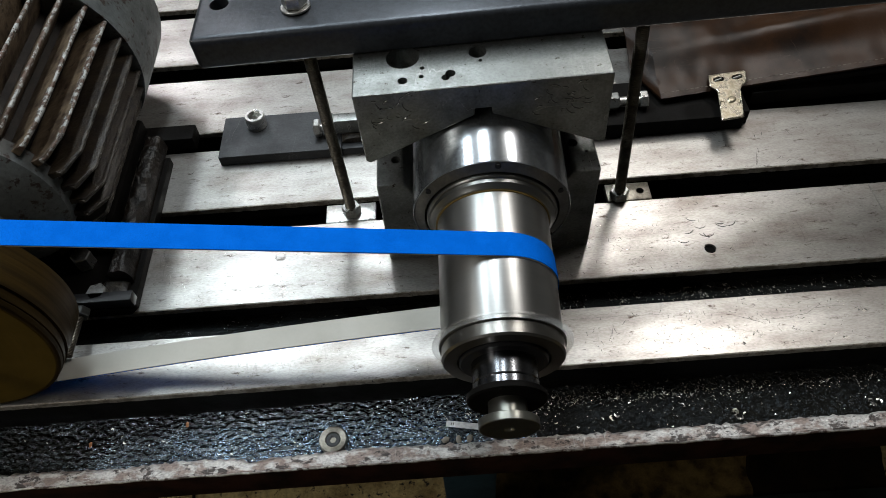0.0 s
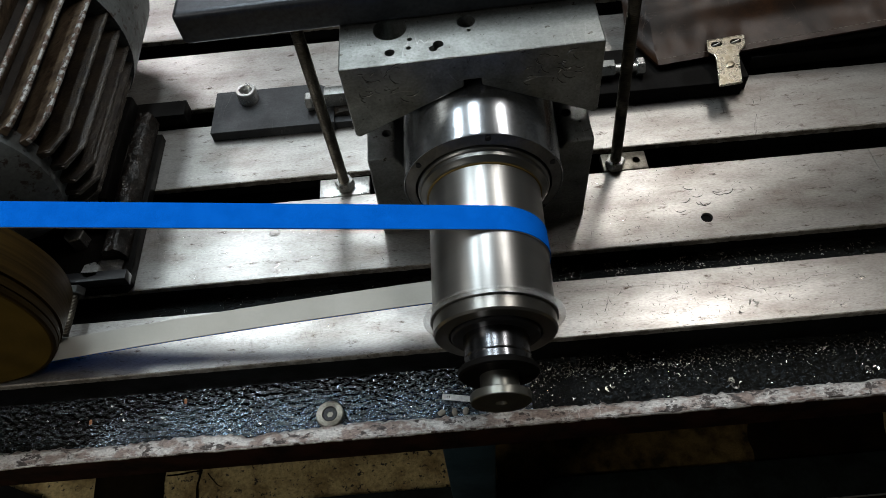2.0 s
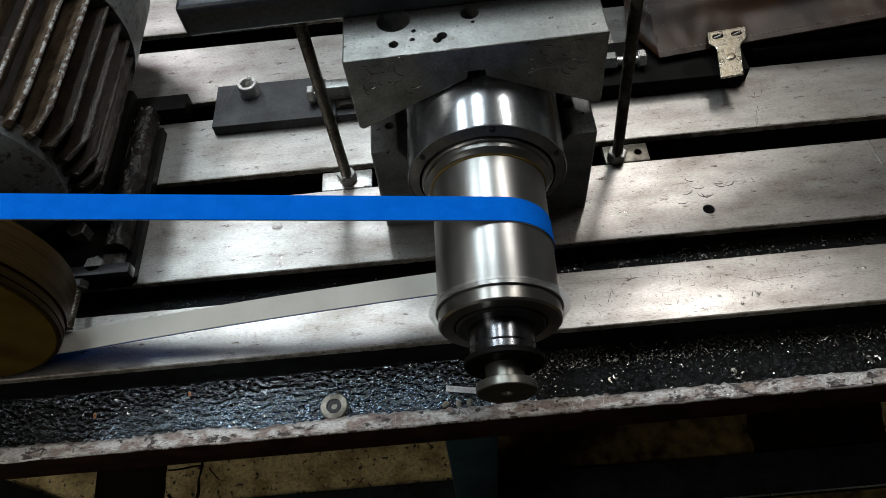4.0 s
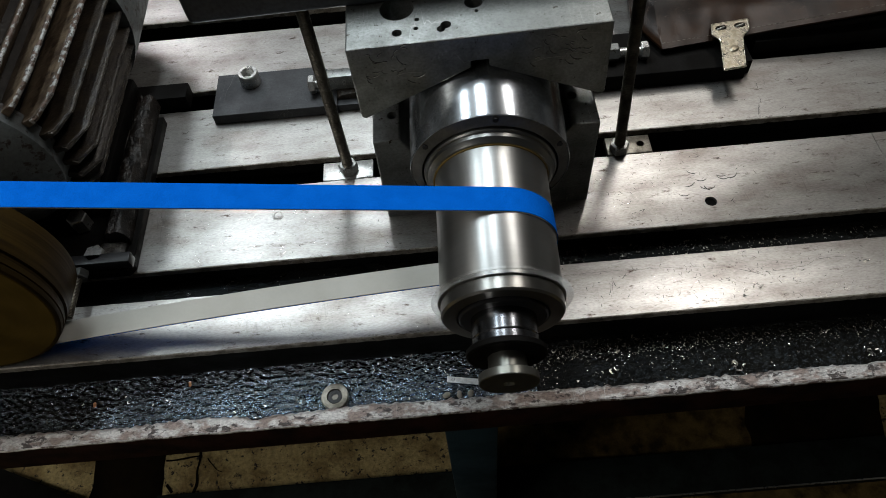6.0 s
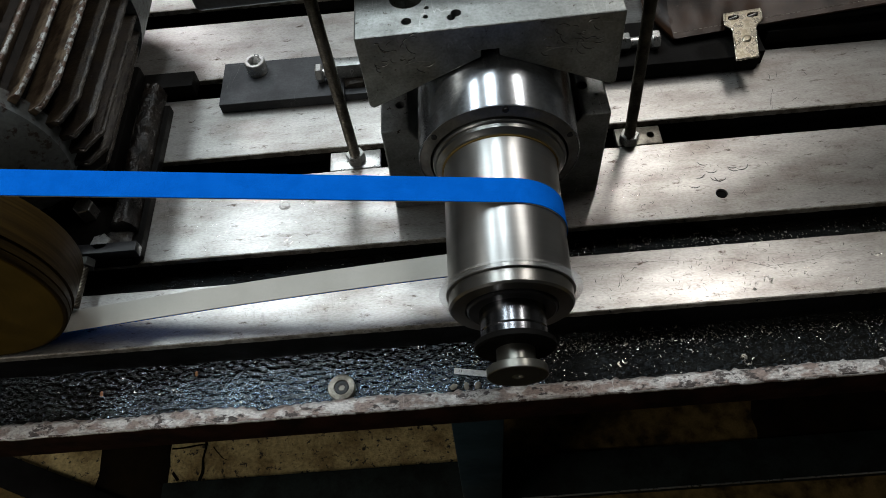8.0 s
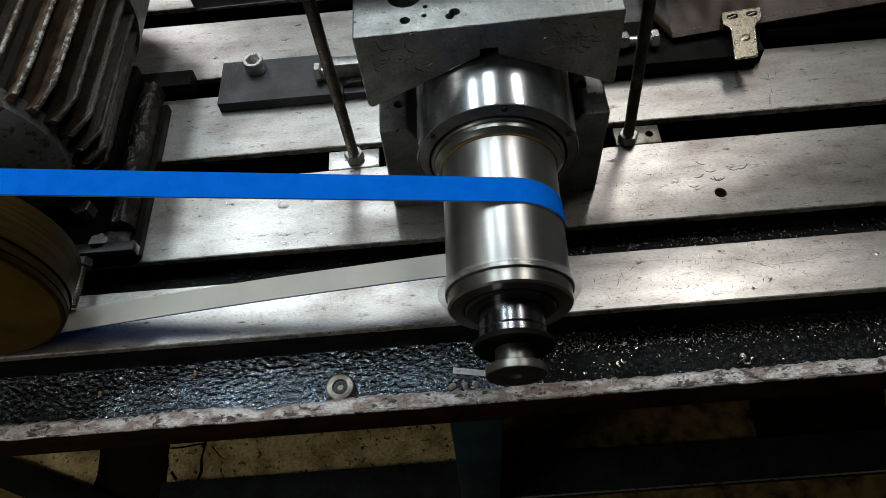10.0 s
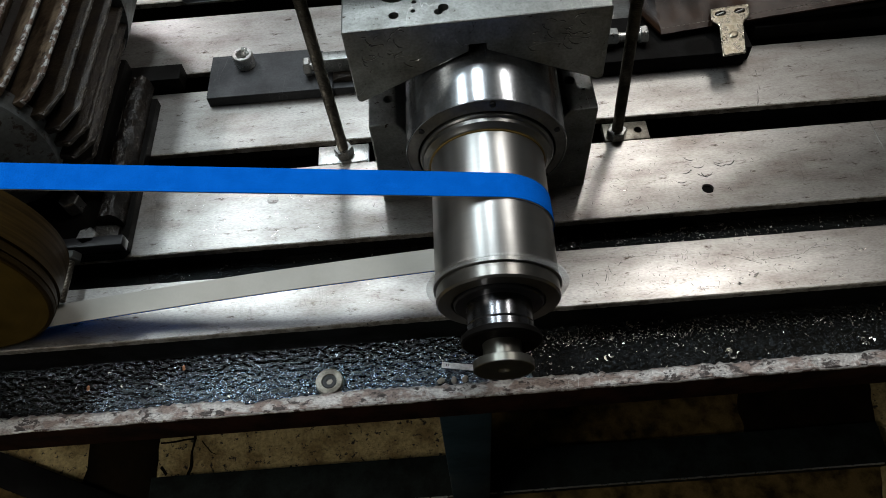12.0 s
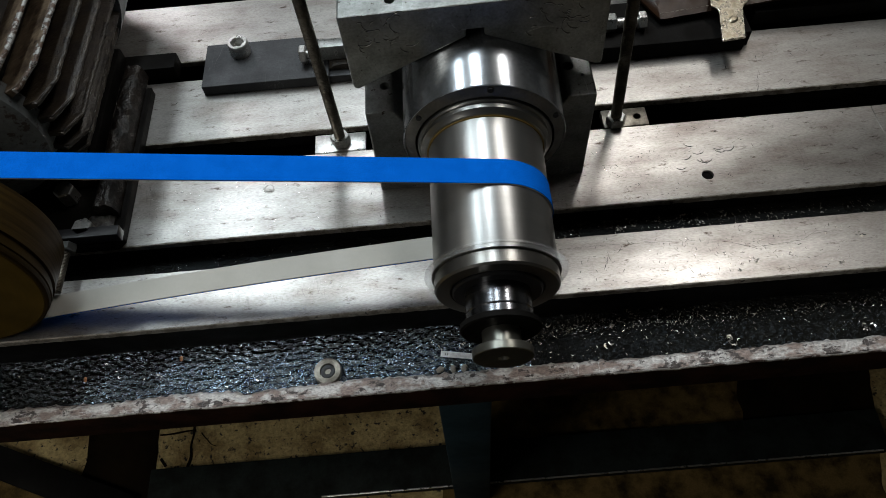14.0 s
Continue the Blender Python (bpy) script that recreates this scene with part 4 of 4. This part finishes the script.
jb = thing("jack_block", pose(-0.168, 0.6, 0.0), "worn steel packing block against the vee block", "block")
part("upper_piece", box(0.001, 0.064, 0.0535, 0.068, 0.0195, 0.040, 0.0015), M["vblock"], jb)
part("lower_piece", casting(0.006, 0.064, 0.046, 0.070, 0.0, 0.0192, 12, 10, 0.0016), M["grease"], jb, "dark oily lower piece with lumps of grease")
part("packing_strip", box(0.004, 0.064, 0.0362, 0.0462, 0.0, 0.011, 0.0012), M["dark"], jb, "thin dark packing strip")

cr = thing("clamp_plate", pose(0.205, 0.634, 0.0), "dark steel clamp plate beside the leather bag", "clamp plate", "clamp plates")
# Darker than the left plate: the bag's shade is put into its colour.
part("plate", merged(box(-0.091, 0.122, -0.0035, 0.070, 0, 0.0218, 0.0012), box(0.1215, 0.130, 0.004, 0.070, 0, 0.0205, 0.0012)), M["deep_black"], cr)
part("hex_bolt", merged(moved(hexagon(0.019, 0.0, 0.009, "x"), Matrix.Translation((0, 0.026, 0.031))), moved(rod_bm(0.0058, -0.06, 0.0, "x"), Matrix.Translation((0, 0.026, 0.031)))), M["zinc"], cr, "bright hexagon bolt")
part("hex_coupling", moved(hexagon(0.0185, -0.093, -0.026, "x"), Matrix.Translation((0, 0.026, 0.032))), M["vblock"], cr, "worn grey hexagon coupling")

# ---------------------------------------------------------------- leather and brass
bag = thing("leather_bag", pose(0.207, 0.661, 0.03), "brown creased leather bag lying on the table", "bag")
sk = bmesh.new()
NU, NV = 90, 60
top, bot = [], []
for j in range(NV + 1):
    v = j / NV
    rt, rb = [], []
    for i in range(NU + 1):
        u = i / NU
        x = 0.55 * u
        front = -0.002 + 0.064 * min(max(0.0, u - 0.04), 0.21) + 1.25 * max(0, 0.045 - u)
        y = front * (1 - v) + 0.30 * v
        crease = v - 0.20 - 0.10 * u - 0.012 * noise.noise((u * 9, 0, 4))
        fold = (0.010 * math.exp(-(crease / 0.055) ** 2) - 0.006 * math.exp(-((crease - 0.15) / 0.07) ** 2)) * min(1, 0.35 + 1.6 * u) + 0.006 * math.exp(-((v - 0.55 - 0.05 * u) / 0.06) ** 2)
        z = 0.004 + 0.06 * max(0.0, u - 0.25) + 0.10 * v ** 1.3 + fold + 0.007 * min(1, v / 0.2) * noise.noise((u * 2.6 - v, v * 8, 1)) + 0.0006 * noise.noise((u * 40, v * 12, 2)) - 0.003 * math.exp(-v / 0.03)
        x += 0.004 * noise.noise((v * 6, u, 8))
        rt.append(sk.verts.new((x, y, z)))
        rb.append(sk.verts.new((x, y + 0.001, z - 0.0035)))
    top.append(rt)
    bot.append(rb)
for j in range(NV):
    for i in range(NU):
        sk.faces.new((top[j][i], top[j][i + 1], top[j + 1][i + 1], top[j + 1][i]))
        sk.faces.new((bot[j][i], bot[j + 1][i], bot[j + 1][i + 1], bot[j][i + 1]))
for i in range(NU):
    sk.faces.new((top[0][i], bot[0][i], bot[0][i + 1], top[0][i + 1]))
    sk.faces.new((top[NV][i], top[NV][i + 1], bot[NV][i + 1], bot[NV][i]))
for j in range(NV):
    sk.faces.new((top[j][0], top[j + 1][0], bot[j + 1][0], bot[j][0]))
    sk.faces.new((top[j][NU], bot[j][NU], bot[j + 1][NU], top[j + 1][NU]))
top_pts = [v.co.copy() for v in top[1]]
part("flap", sk, M["leather"], bag)
# Body and bottom are near black to stand for shade below the flap.
part("body", moved(prism([(0.035, 0.016), (0.53, 0.022), (0.53, 0.285), (0.035, 0.285)], -0.015, -0.006, "z", 0.002), Matrix.Rotation(-0.06, 4, "Y") @ Matrix.Translation((0, 0, -0.008))), M["deep_black"], bag, "inner leather of the bag, its shade put in as black")
part("bottom_panel", prism([(0.140, 0.008), (0.53, 0.016), (0.53, 0.285), (0.140, 0.285)], -0.0298, -0.010, "z", 0.002), M["deep_black"], bag, "leather bottom resting on the table, shade put in as black")
seam = []
for i in range(4, NU - 1):
    p, q = top_pts[i], top_pts[i + 1]
    mid, along = (p + q) / 2, (q - p)
    turn = Matrix.Translation(mid + Vector((0, 0.002, 0.0003))) @ Matrix.Rotation(math.atan2(along.y, along.x), 4, "Z")
    seam.append(moved(box(-0.0019, 0.0019, -0.0004, 0.0004, -0.0003, 0.0005, 0.0002, 1), turn))
tagged(part("stitching", merged(*seam), M["rod"], bag, "pale thread stitching along the edge"), kind="stuff")
clasp = thing("clasp", pose(0.2925, 0.6095, 0.0335, 4, 0, 0), "worn silvery brass clasp plate hanging from the leather bag", "clasp")
half_plate = [(0.0, 0.0), (0.0128, 0.0), (0.0136, 0.003), (0.0143, 0.046), (0.0165, 0.0505), (0.0215, 0.055), (0.0232, 0.0585), (0.0232, 0.073), (0.0215, 0.0755)]
out = half_plate[1:] + [(-x, y) for x, y in reversed(half_plate[1:])]
lie = Matrix(((0.996, 0.181, 0, 0.0094), (0.090, 0.983, 0, 0.003), (0, 0, 1, 0), (0, 0, 0, 1)))
plate = prism(out, 0, 0.0018, "z", 0.0007)
slots = [box(q - 0.0068, q + 0.0068, 0.0625, 0.0700, -0.01, 0.01, 0.0032) for q in (-0.0115, 0.0115)]
notch = [hole(q, 0.026, -0.01, 0.01, 0.0032) for q in (-0.0145, 0.0145)]
part("plate", moved(cut(plate, *slots, *notch), lie), M["brass"], clasp)
bead = []
for (xa, ya), (xb, yb) in zip(out, out[1:] + out[:1]):
    d = Vector((xb - xa, yb - ya))
    bead.append(moved(rod_bm(0.0008, 0, d.length, "x", 8, 0.0002), Matrix.Translation((xa * 0.93, ya * 0.97 + 0.001, 0.0016)) @ Matrix.Rotation(math.atan2(d.y, d.x), 4, "Z")))
for q in (-0.0105, 0.0105):
    bead.append(moved(lathe([(0.0016, 0.0034), (0.0024, 0.0030), (0.0016, 0.0026)], 20, "z", False), Matrix.Translation((q, 0.026, 0))))
part("rolled_edge", moved(merged(*bead), lie), M["brass"], clasp, "bright rubbed edge bead")
part("rivet", moved(lathe([(0.001, 0.0058), (0.0024, 0.0054), (0.0036, 0.0034), (0.0038, 0.0008)], 24, "z"), lie @ Matrix.Translation((0.0015, 0.0300, 0))), M["brass"], clasp, "domed brass rivet")
for x in (-0.0165, 0.0065):
    part("stitch", moved(rod_bm(0.0015, 0, 0.010, "x", 10, 0.0005), lie @ Matrix.Translation((x, 0.0645, 0.001)) @ Matrix.Rotation(0.3, 4, "Z")), M["zinc"], clasp, "pale wire loop through the slot")

# ---------------------------------------------------------------- small things in the trough
ws = thing("drain_screw", pose(-0.1655, 0.2915, -0.05), "greasy round drain screw with washer in the trough", "screw")
part("washer", lathe([(0.0, 0.0136), (0.006, 0.0136), (0.0068, 0.0128), (0.0068, 0.0078), (0.004, 0.0074)], 40, "z"), M["rod"], ws)
part("head", cut(rod_bm(0.0072, 0.0, 0.0056, "z", 32), hexagon(0.006, 0.001, 0.02)), M["black"], ws)

tag = thing("label_tag", pose(-0.0535, 0.2945, -0.0395, -8, 3, -9), "small white label strip lying in the sludge", "tag")
part("strip", box(0, 0.034, 0, 0.0065, 0, 0.0008, 0.0002), M["white"], tag)
for x in (0.0045, 0.0066):
    part("print_bar", box(x, x + 0.0007, 0.0022, 0.0044, 0.0008, 0.001, 0), M["dark"], tag, "grey printed bar")
rnd = random.Random(3)
for x in (-0.055, -0.042, -0.031):
    fl = bmesh.new()
    bmesh.ops.create_icosphere(fl, subdivisions=1, radius=0.0045)
    for v in fl.verts:
        v.co = Vector((v.co.x * rnd.uniform(0.8, 1.3), v.co.y * rnd.uniform(0.6, 0.9), v.co.z * 0.3))
    single("flake", fl, M["edge"], pose(x, 0.2835, -0.046, 8, 5, rnd.uniform(0, 90)), "pale scale flake lying in the sludge", "flake", "scale flakes")
for x, y in ((-0.3148, 0.319), (-0.41, 0.305)):
    fl = bmesh.new()
    bmesh.ops.create_icosphere(fl, subdivisions=1, radius=0.003)
    for v in fl.verts:
        v.co = Vector((v.co.x * 0.6, v.co.y * 1.2, v.co.z * 0.35))
    single("flake", fl, M["rust"], pose(x, y, -0.046, 0, 0, 10), "orange rust flake lying in the sludge", "flake", "rust flakes")


def swarf(name, spots, label):
    """Curled and broken chips, too many to count."""
    bm = bmesh.new()
    for x, y, z, size in spots:
        a = rnd.uniform(0, 6.28)
        ca, sa = math.cos(a), math.sin(a)
        rows = []
        for i in range(4):
            t = i / 3 - 0.5
            bend = size * 0.5 * (1 - 4 * t * t)
            wv = size * 0.28
            rows.append([bm.verts.new((x + ca * t * size * 1.6 - sa * (bend + q), y + sa * t * size * 1.6 + ca * (bend + q), z + size * rnd.uniform(0.05, 0.5))) for q in (-wv, wv)])
        for p, q in zip(rows, rows[1:]):
            bm.faces.new((p[0], p[1], q[1], q[0]))
    return single(name, bm, M["chip"], pose(0, 0, 0), label, "swarf", kind="stuff")


single("slot_sludge", box(-0.9, 0.9, 0.3845, 0.4385, BED + 0.0005, -0.0305, 0.001), M["dullsludge"], pose(0, 0, 0), "black oily dirt packed in the table slot", "sludge", kind="stuff")
spots = []
for i in range(900):
    x = 0.03 + 0.67 * rnd.random() ** 1.4
    y = 0.331 - abs(rnd.gauss(0, 0.022)) if rnd.random() < 0.7 else rnd.uniform(0.277, 0.331)
    y = max(0.277, y)
    spots.append((x, y, BED + 0.008, abs(rnd.gauss(0.0, 0.0006)) + 0.0004))
for i in range(140):
    spots.append((rnd.uniform(-0.6, 0.03), rnd.uniform(0.277, 0.33), BED + 0.008, abs(rnd.gauss(0.0007, 0.0004)) + 0.0004))
for i in range(1300):
    spots.append((0.03 + 0.6 * rnd.random() ** 1.5, min(0.3305, rnd.gauss(0.317, 0.0045)), BED + 0.0088, abs(rnd.gauss(0.0, 0.0006)) + 0.0004))
for cx, cy, k in ((0.233, 0.2891, 7), (0.364, 0.2908, 6), (0.1106, 0.2943, 3)):
    for i in range(k):
        spots.append((cx + rnd.gauss(0, 0.003), cy + rnd.gauss(0, 0.002), BED + 0.009, rnd.uniform(0.002, 0.0036)))
for i in range(420):
    spots.append((rnd.gauss(0.25, 0.12), rnd.uniform(0.412, 0.4285), -0.0295, abs(rnd.gauss(0.0, 0.0006)) + 0.0005))
for i in range(60):
    spots.append((rnd.uniform(-0.35, -0.1), rnd.uniform(0.412, 0.4285), -0.0295, abs(rnd.gauss(0.0, 0.0005)) + 0.0004))
swarf("trough_swarf", spots, "bright steel chips in black oil")
spots = []
for cx, cy, k, sp in ((0.235, 0.352, 14, 0.014), (0.2543, 0.349, 12, 0.004), (0.297, 0.357, 8, 0.004), (0.367, 0.3676, 14, 0.0025), (0.350, 0.379, 4, 0.003), (0.3396, 0.3395, 7, 0.002), (0.335, 0.345, 5, 0.004), (0.315, 0.334, 6, 0.004), (0.34, 0.375, 4, 0.01), (0.2, 0.35, 4, 0.02)):
    for i in range(k):
        spots.append((cx + rnd.gauss(0, sp), min(0.392, max(0.333, cy + rnd.gauss(0, sp * 0.5))), 0.0003, rnd.uniform(0.0006, 0.0017)))
swarf("table_swarf", spots, "bright steel chips scattered on the table")

# ---------------------------------------------------------------- floor and room
single("floor", box(-3, 3, -2.5, 3.5, -0.90, -0.80, 0), M["concrete"], pose(0, 0, 0), "dirty concrete workshop floor", kind="structure")
for nm, dims in (("wall_north", (-3, 3, 3.4, 3.5, -0.80, 1.9)), ("wall_south", (-3, 3, -2.5, -2.4, -0.80, 1.9)), ("wall_west", (-3, -2.9, -2.4, 3.4, -0.80, 1.9)), ("wall_east", (2.9, 3, -2.4, 3.4, -0.80, 1.9)), ("ceiling", (-3, 3, -2.5, 3.5, 1.9, 2.0))):
    single(nm, box(*dims, 0), M["wall"], pose(0, 0, 0), "plain workshop " + nm.split("_")[0], kind="structure")


base = thing("machine_base", pose(0, 0.5, -0.8), "dark blue cast machine base under the table", "machine base")
part("casting", box(-0.95, 0.95, 0.005, 0.55, 0.0, 0.722, 0.01), M["blue"], base)
for x0, x1 in ((-0.066, 0.0),):
    part("leg", box(x0, x1, -0.19, -0.07, 0.0, 0.722, 0.004), M["blue"], base, "dark blue painted leg")
rail = thing("floor_rail", pose(0, 0.335, -0.8), "dark steel rail lying on the floor", "rail")
part("bar", box(-0.66, 0.765, 0, 0.079, 0, 0.028, 0.002), M["railpaint"], rail)
# Thin bright strip along the rail's front top edge.
part("bright_edge", box(-0.32, 0.75, -0.0015, 0.0014, 0.0252, 0.0287, 0.0005), M["zinc"], rail, "bright front edge strip")
cross = thing("cross_bar", pose(-0.80, 0.411, -0.8, 0, 0, -22.5), "dark steel bar lying across the floor", "bar")
part("bar", box(-0.80, 0.12, -0.056, 0.004, 0, 0.020, 0.003), M["deep_black"], cross)


# Thin sheets on the floor: shade put in as dark colour, and cracks.
def tone_patch(outline, material, level, wave=0.004):
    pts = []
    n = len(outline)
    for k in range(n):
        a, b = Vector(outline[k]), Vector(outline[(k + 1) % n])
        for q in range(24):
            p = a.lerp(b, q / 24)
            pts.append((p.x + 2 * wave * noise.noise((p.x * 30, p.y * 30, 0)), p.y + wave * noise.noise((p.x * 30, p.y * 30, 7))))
    return single("floor_dark_sheet", prism(pts, 0.0, 0.0006, "z", 0), M[material], pose(0, 0, -0.7998 + 0.0001 * level), "thin dark floor sheet for shade, bands and cracks", kind="structure")


# Unseen sheet before the machine, added to darken what the steel mirrors.
tone_patch([(-1.45, 0.0), (-1.1, -0.5), (-0.55, -0.85), (0.2, -1.0), (0.9, -0.8), (1.4, -0.45), (1.6, 0.0), (1.35, 0.24), (-0.1, 0.25), (-1.3, 0.24)], "tone_patch", 1, 0.012)
# Shaded floor near the rail and right of the leg, painted brown and black.
tone_patch([(-0.09, 0.20), (0.72, 0.20), (0.757, 0.345), (-0.09, 0.345)], "floor_dim", 2)
tone_patch([(0.504, 0.41), (0.777, 0.41), (0.805, 0.53), (0.53, 0.53)], "tone_patch", 3)
tone_patch([(0.01, 0.405), (0.510, 0.405), (0.535, 0.53), (0.01, 0.53)], "floor_dim", 4)
# Dark band beside the rail's left end.
tone_patch([(-0.80, 0.30), (-0.66, 0.30), (-0.665, 0.52), (-0.815, 0.52)], "tone_patch", 5)
# Dim floor before the cross bar, its shade put into the brown.
tone_patch([(-1.6, 0.20), (-0.66, 0.20), (-0.66, 0.332), (-0.82, 0.36), (-1.6, 0.68)], "floor_dim", 6)
# Cracks and joints of the floor.
for line, wide in (((-0.592, 0.505, -0.595, 0.418), 0.003), ((-0.662, 0.4905, -0.588, 0.4945), 0.0018), ((-0.575, 0.488, -0.556, 0.464), 0.0011), ((-0.556, 0.464, -0.545, 0.458), 0.0008), ((-0.655, 0.440, -0.640, 0.424), 0.003)):
    xa, ya, xb, yb = line
    d = Vector((xb - xa, yb - ya)).normalized() * wide
    tone_patch([(xa - d.y, ya + d.x), (xa + d.y, ya - d.x), (xb + d.y, yb - d.x), (xb - d.y, yb + d.x)], "tone_patch", 7, 0.003)
for lx, ly, turn, watts, tint in LAMPS:
    fx = thing("ceiling_light", pose(lx, ly, 1.76, 0, 0, turn), "white strip lamp under the workshop ceiling", "lamp", "ceiling lights")
    part("tray", box(-0.11, 0.11, -0.68, 0.68, 0.0, 0.04, 0.004), M["lampbody"], fx)
    for q in (-0.5, 0.5):
        part("hanger", box(-0.01, 0.01, q - 0.01, q + 0.01, 0.04, 0.14, 0), M["lampbody"], fx)


def motions():
    """The spindle and the pulley turn all along."""
    rows = []
    for i in range(0, 14 * 15 + 1):
        rows.append((i / 15, AXIS @ pose(0, 0, 0, 0, 85 * i, 0)))
    walk(spindle, rows)
    flutter = []
    for i in range(0, 14 * 30 + 1):
        t = i / 30
        size = 0.05 + 0.22 * math.exp(-((t - 6.3) / 0.5) ** 2)
        lift = 0.08 + 0.17 * min(1.0, t / 3)
        flutter.append((t, pose(S_UP.x, 0, S_UP.y, 0, lift + size * math.sin(2.3 * i), 0)))
    walk(top_run, flutter)
    walk(bottom_run, [(i / 30, pose(S_DN.x, 0, S_DN.y, 0, 0.05 * math.sin(1.9 * i), 0)) for i in range(0, 14 * 30 + 1)])
    walk(pulley, [(i / 15, pose(-0.495, 0.35, 0.125, 0, 35 * i, 0)) for i in range(0, 14 * 15 + 1)])


motions()
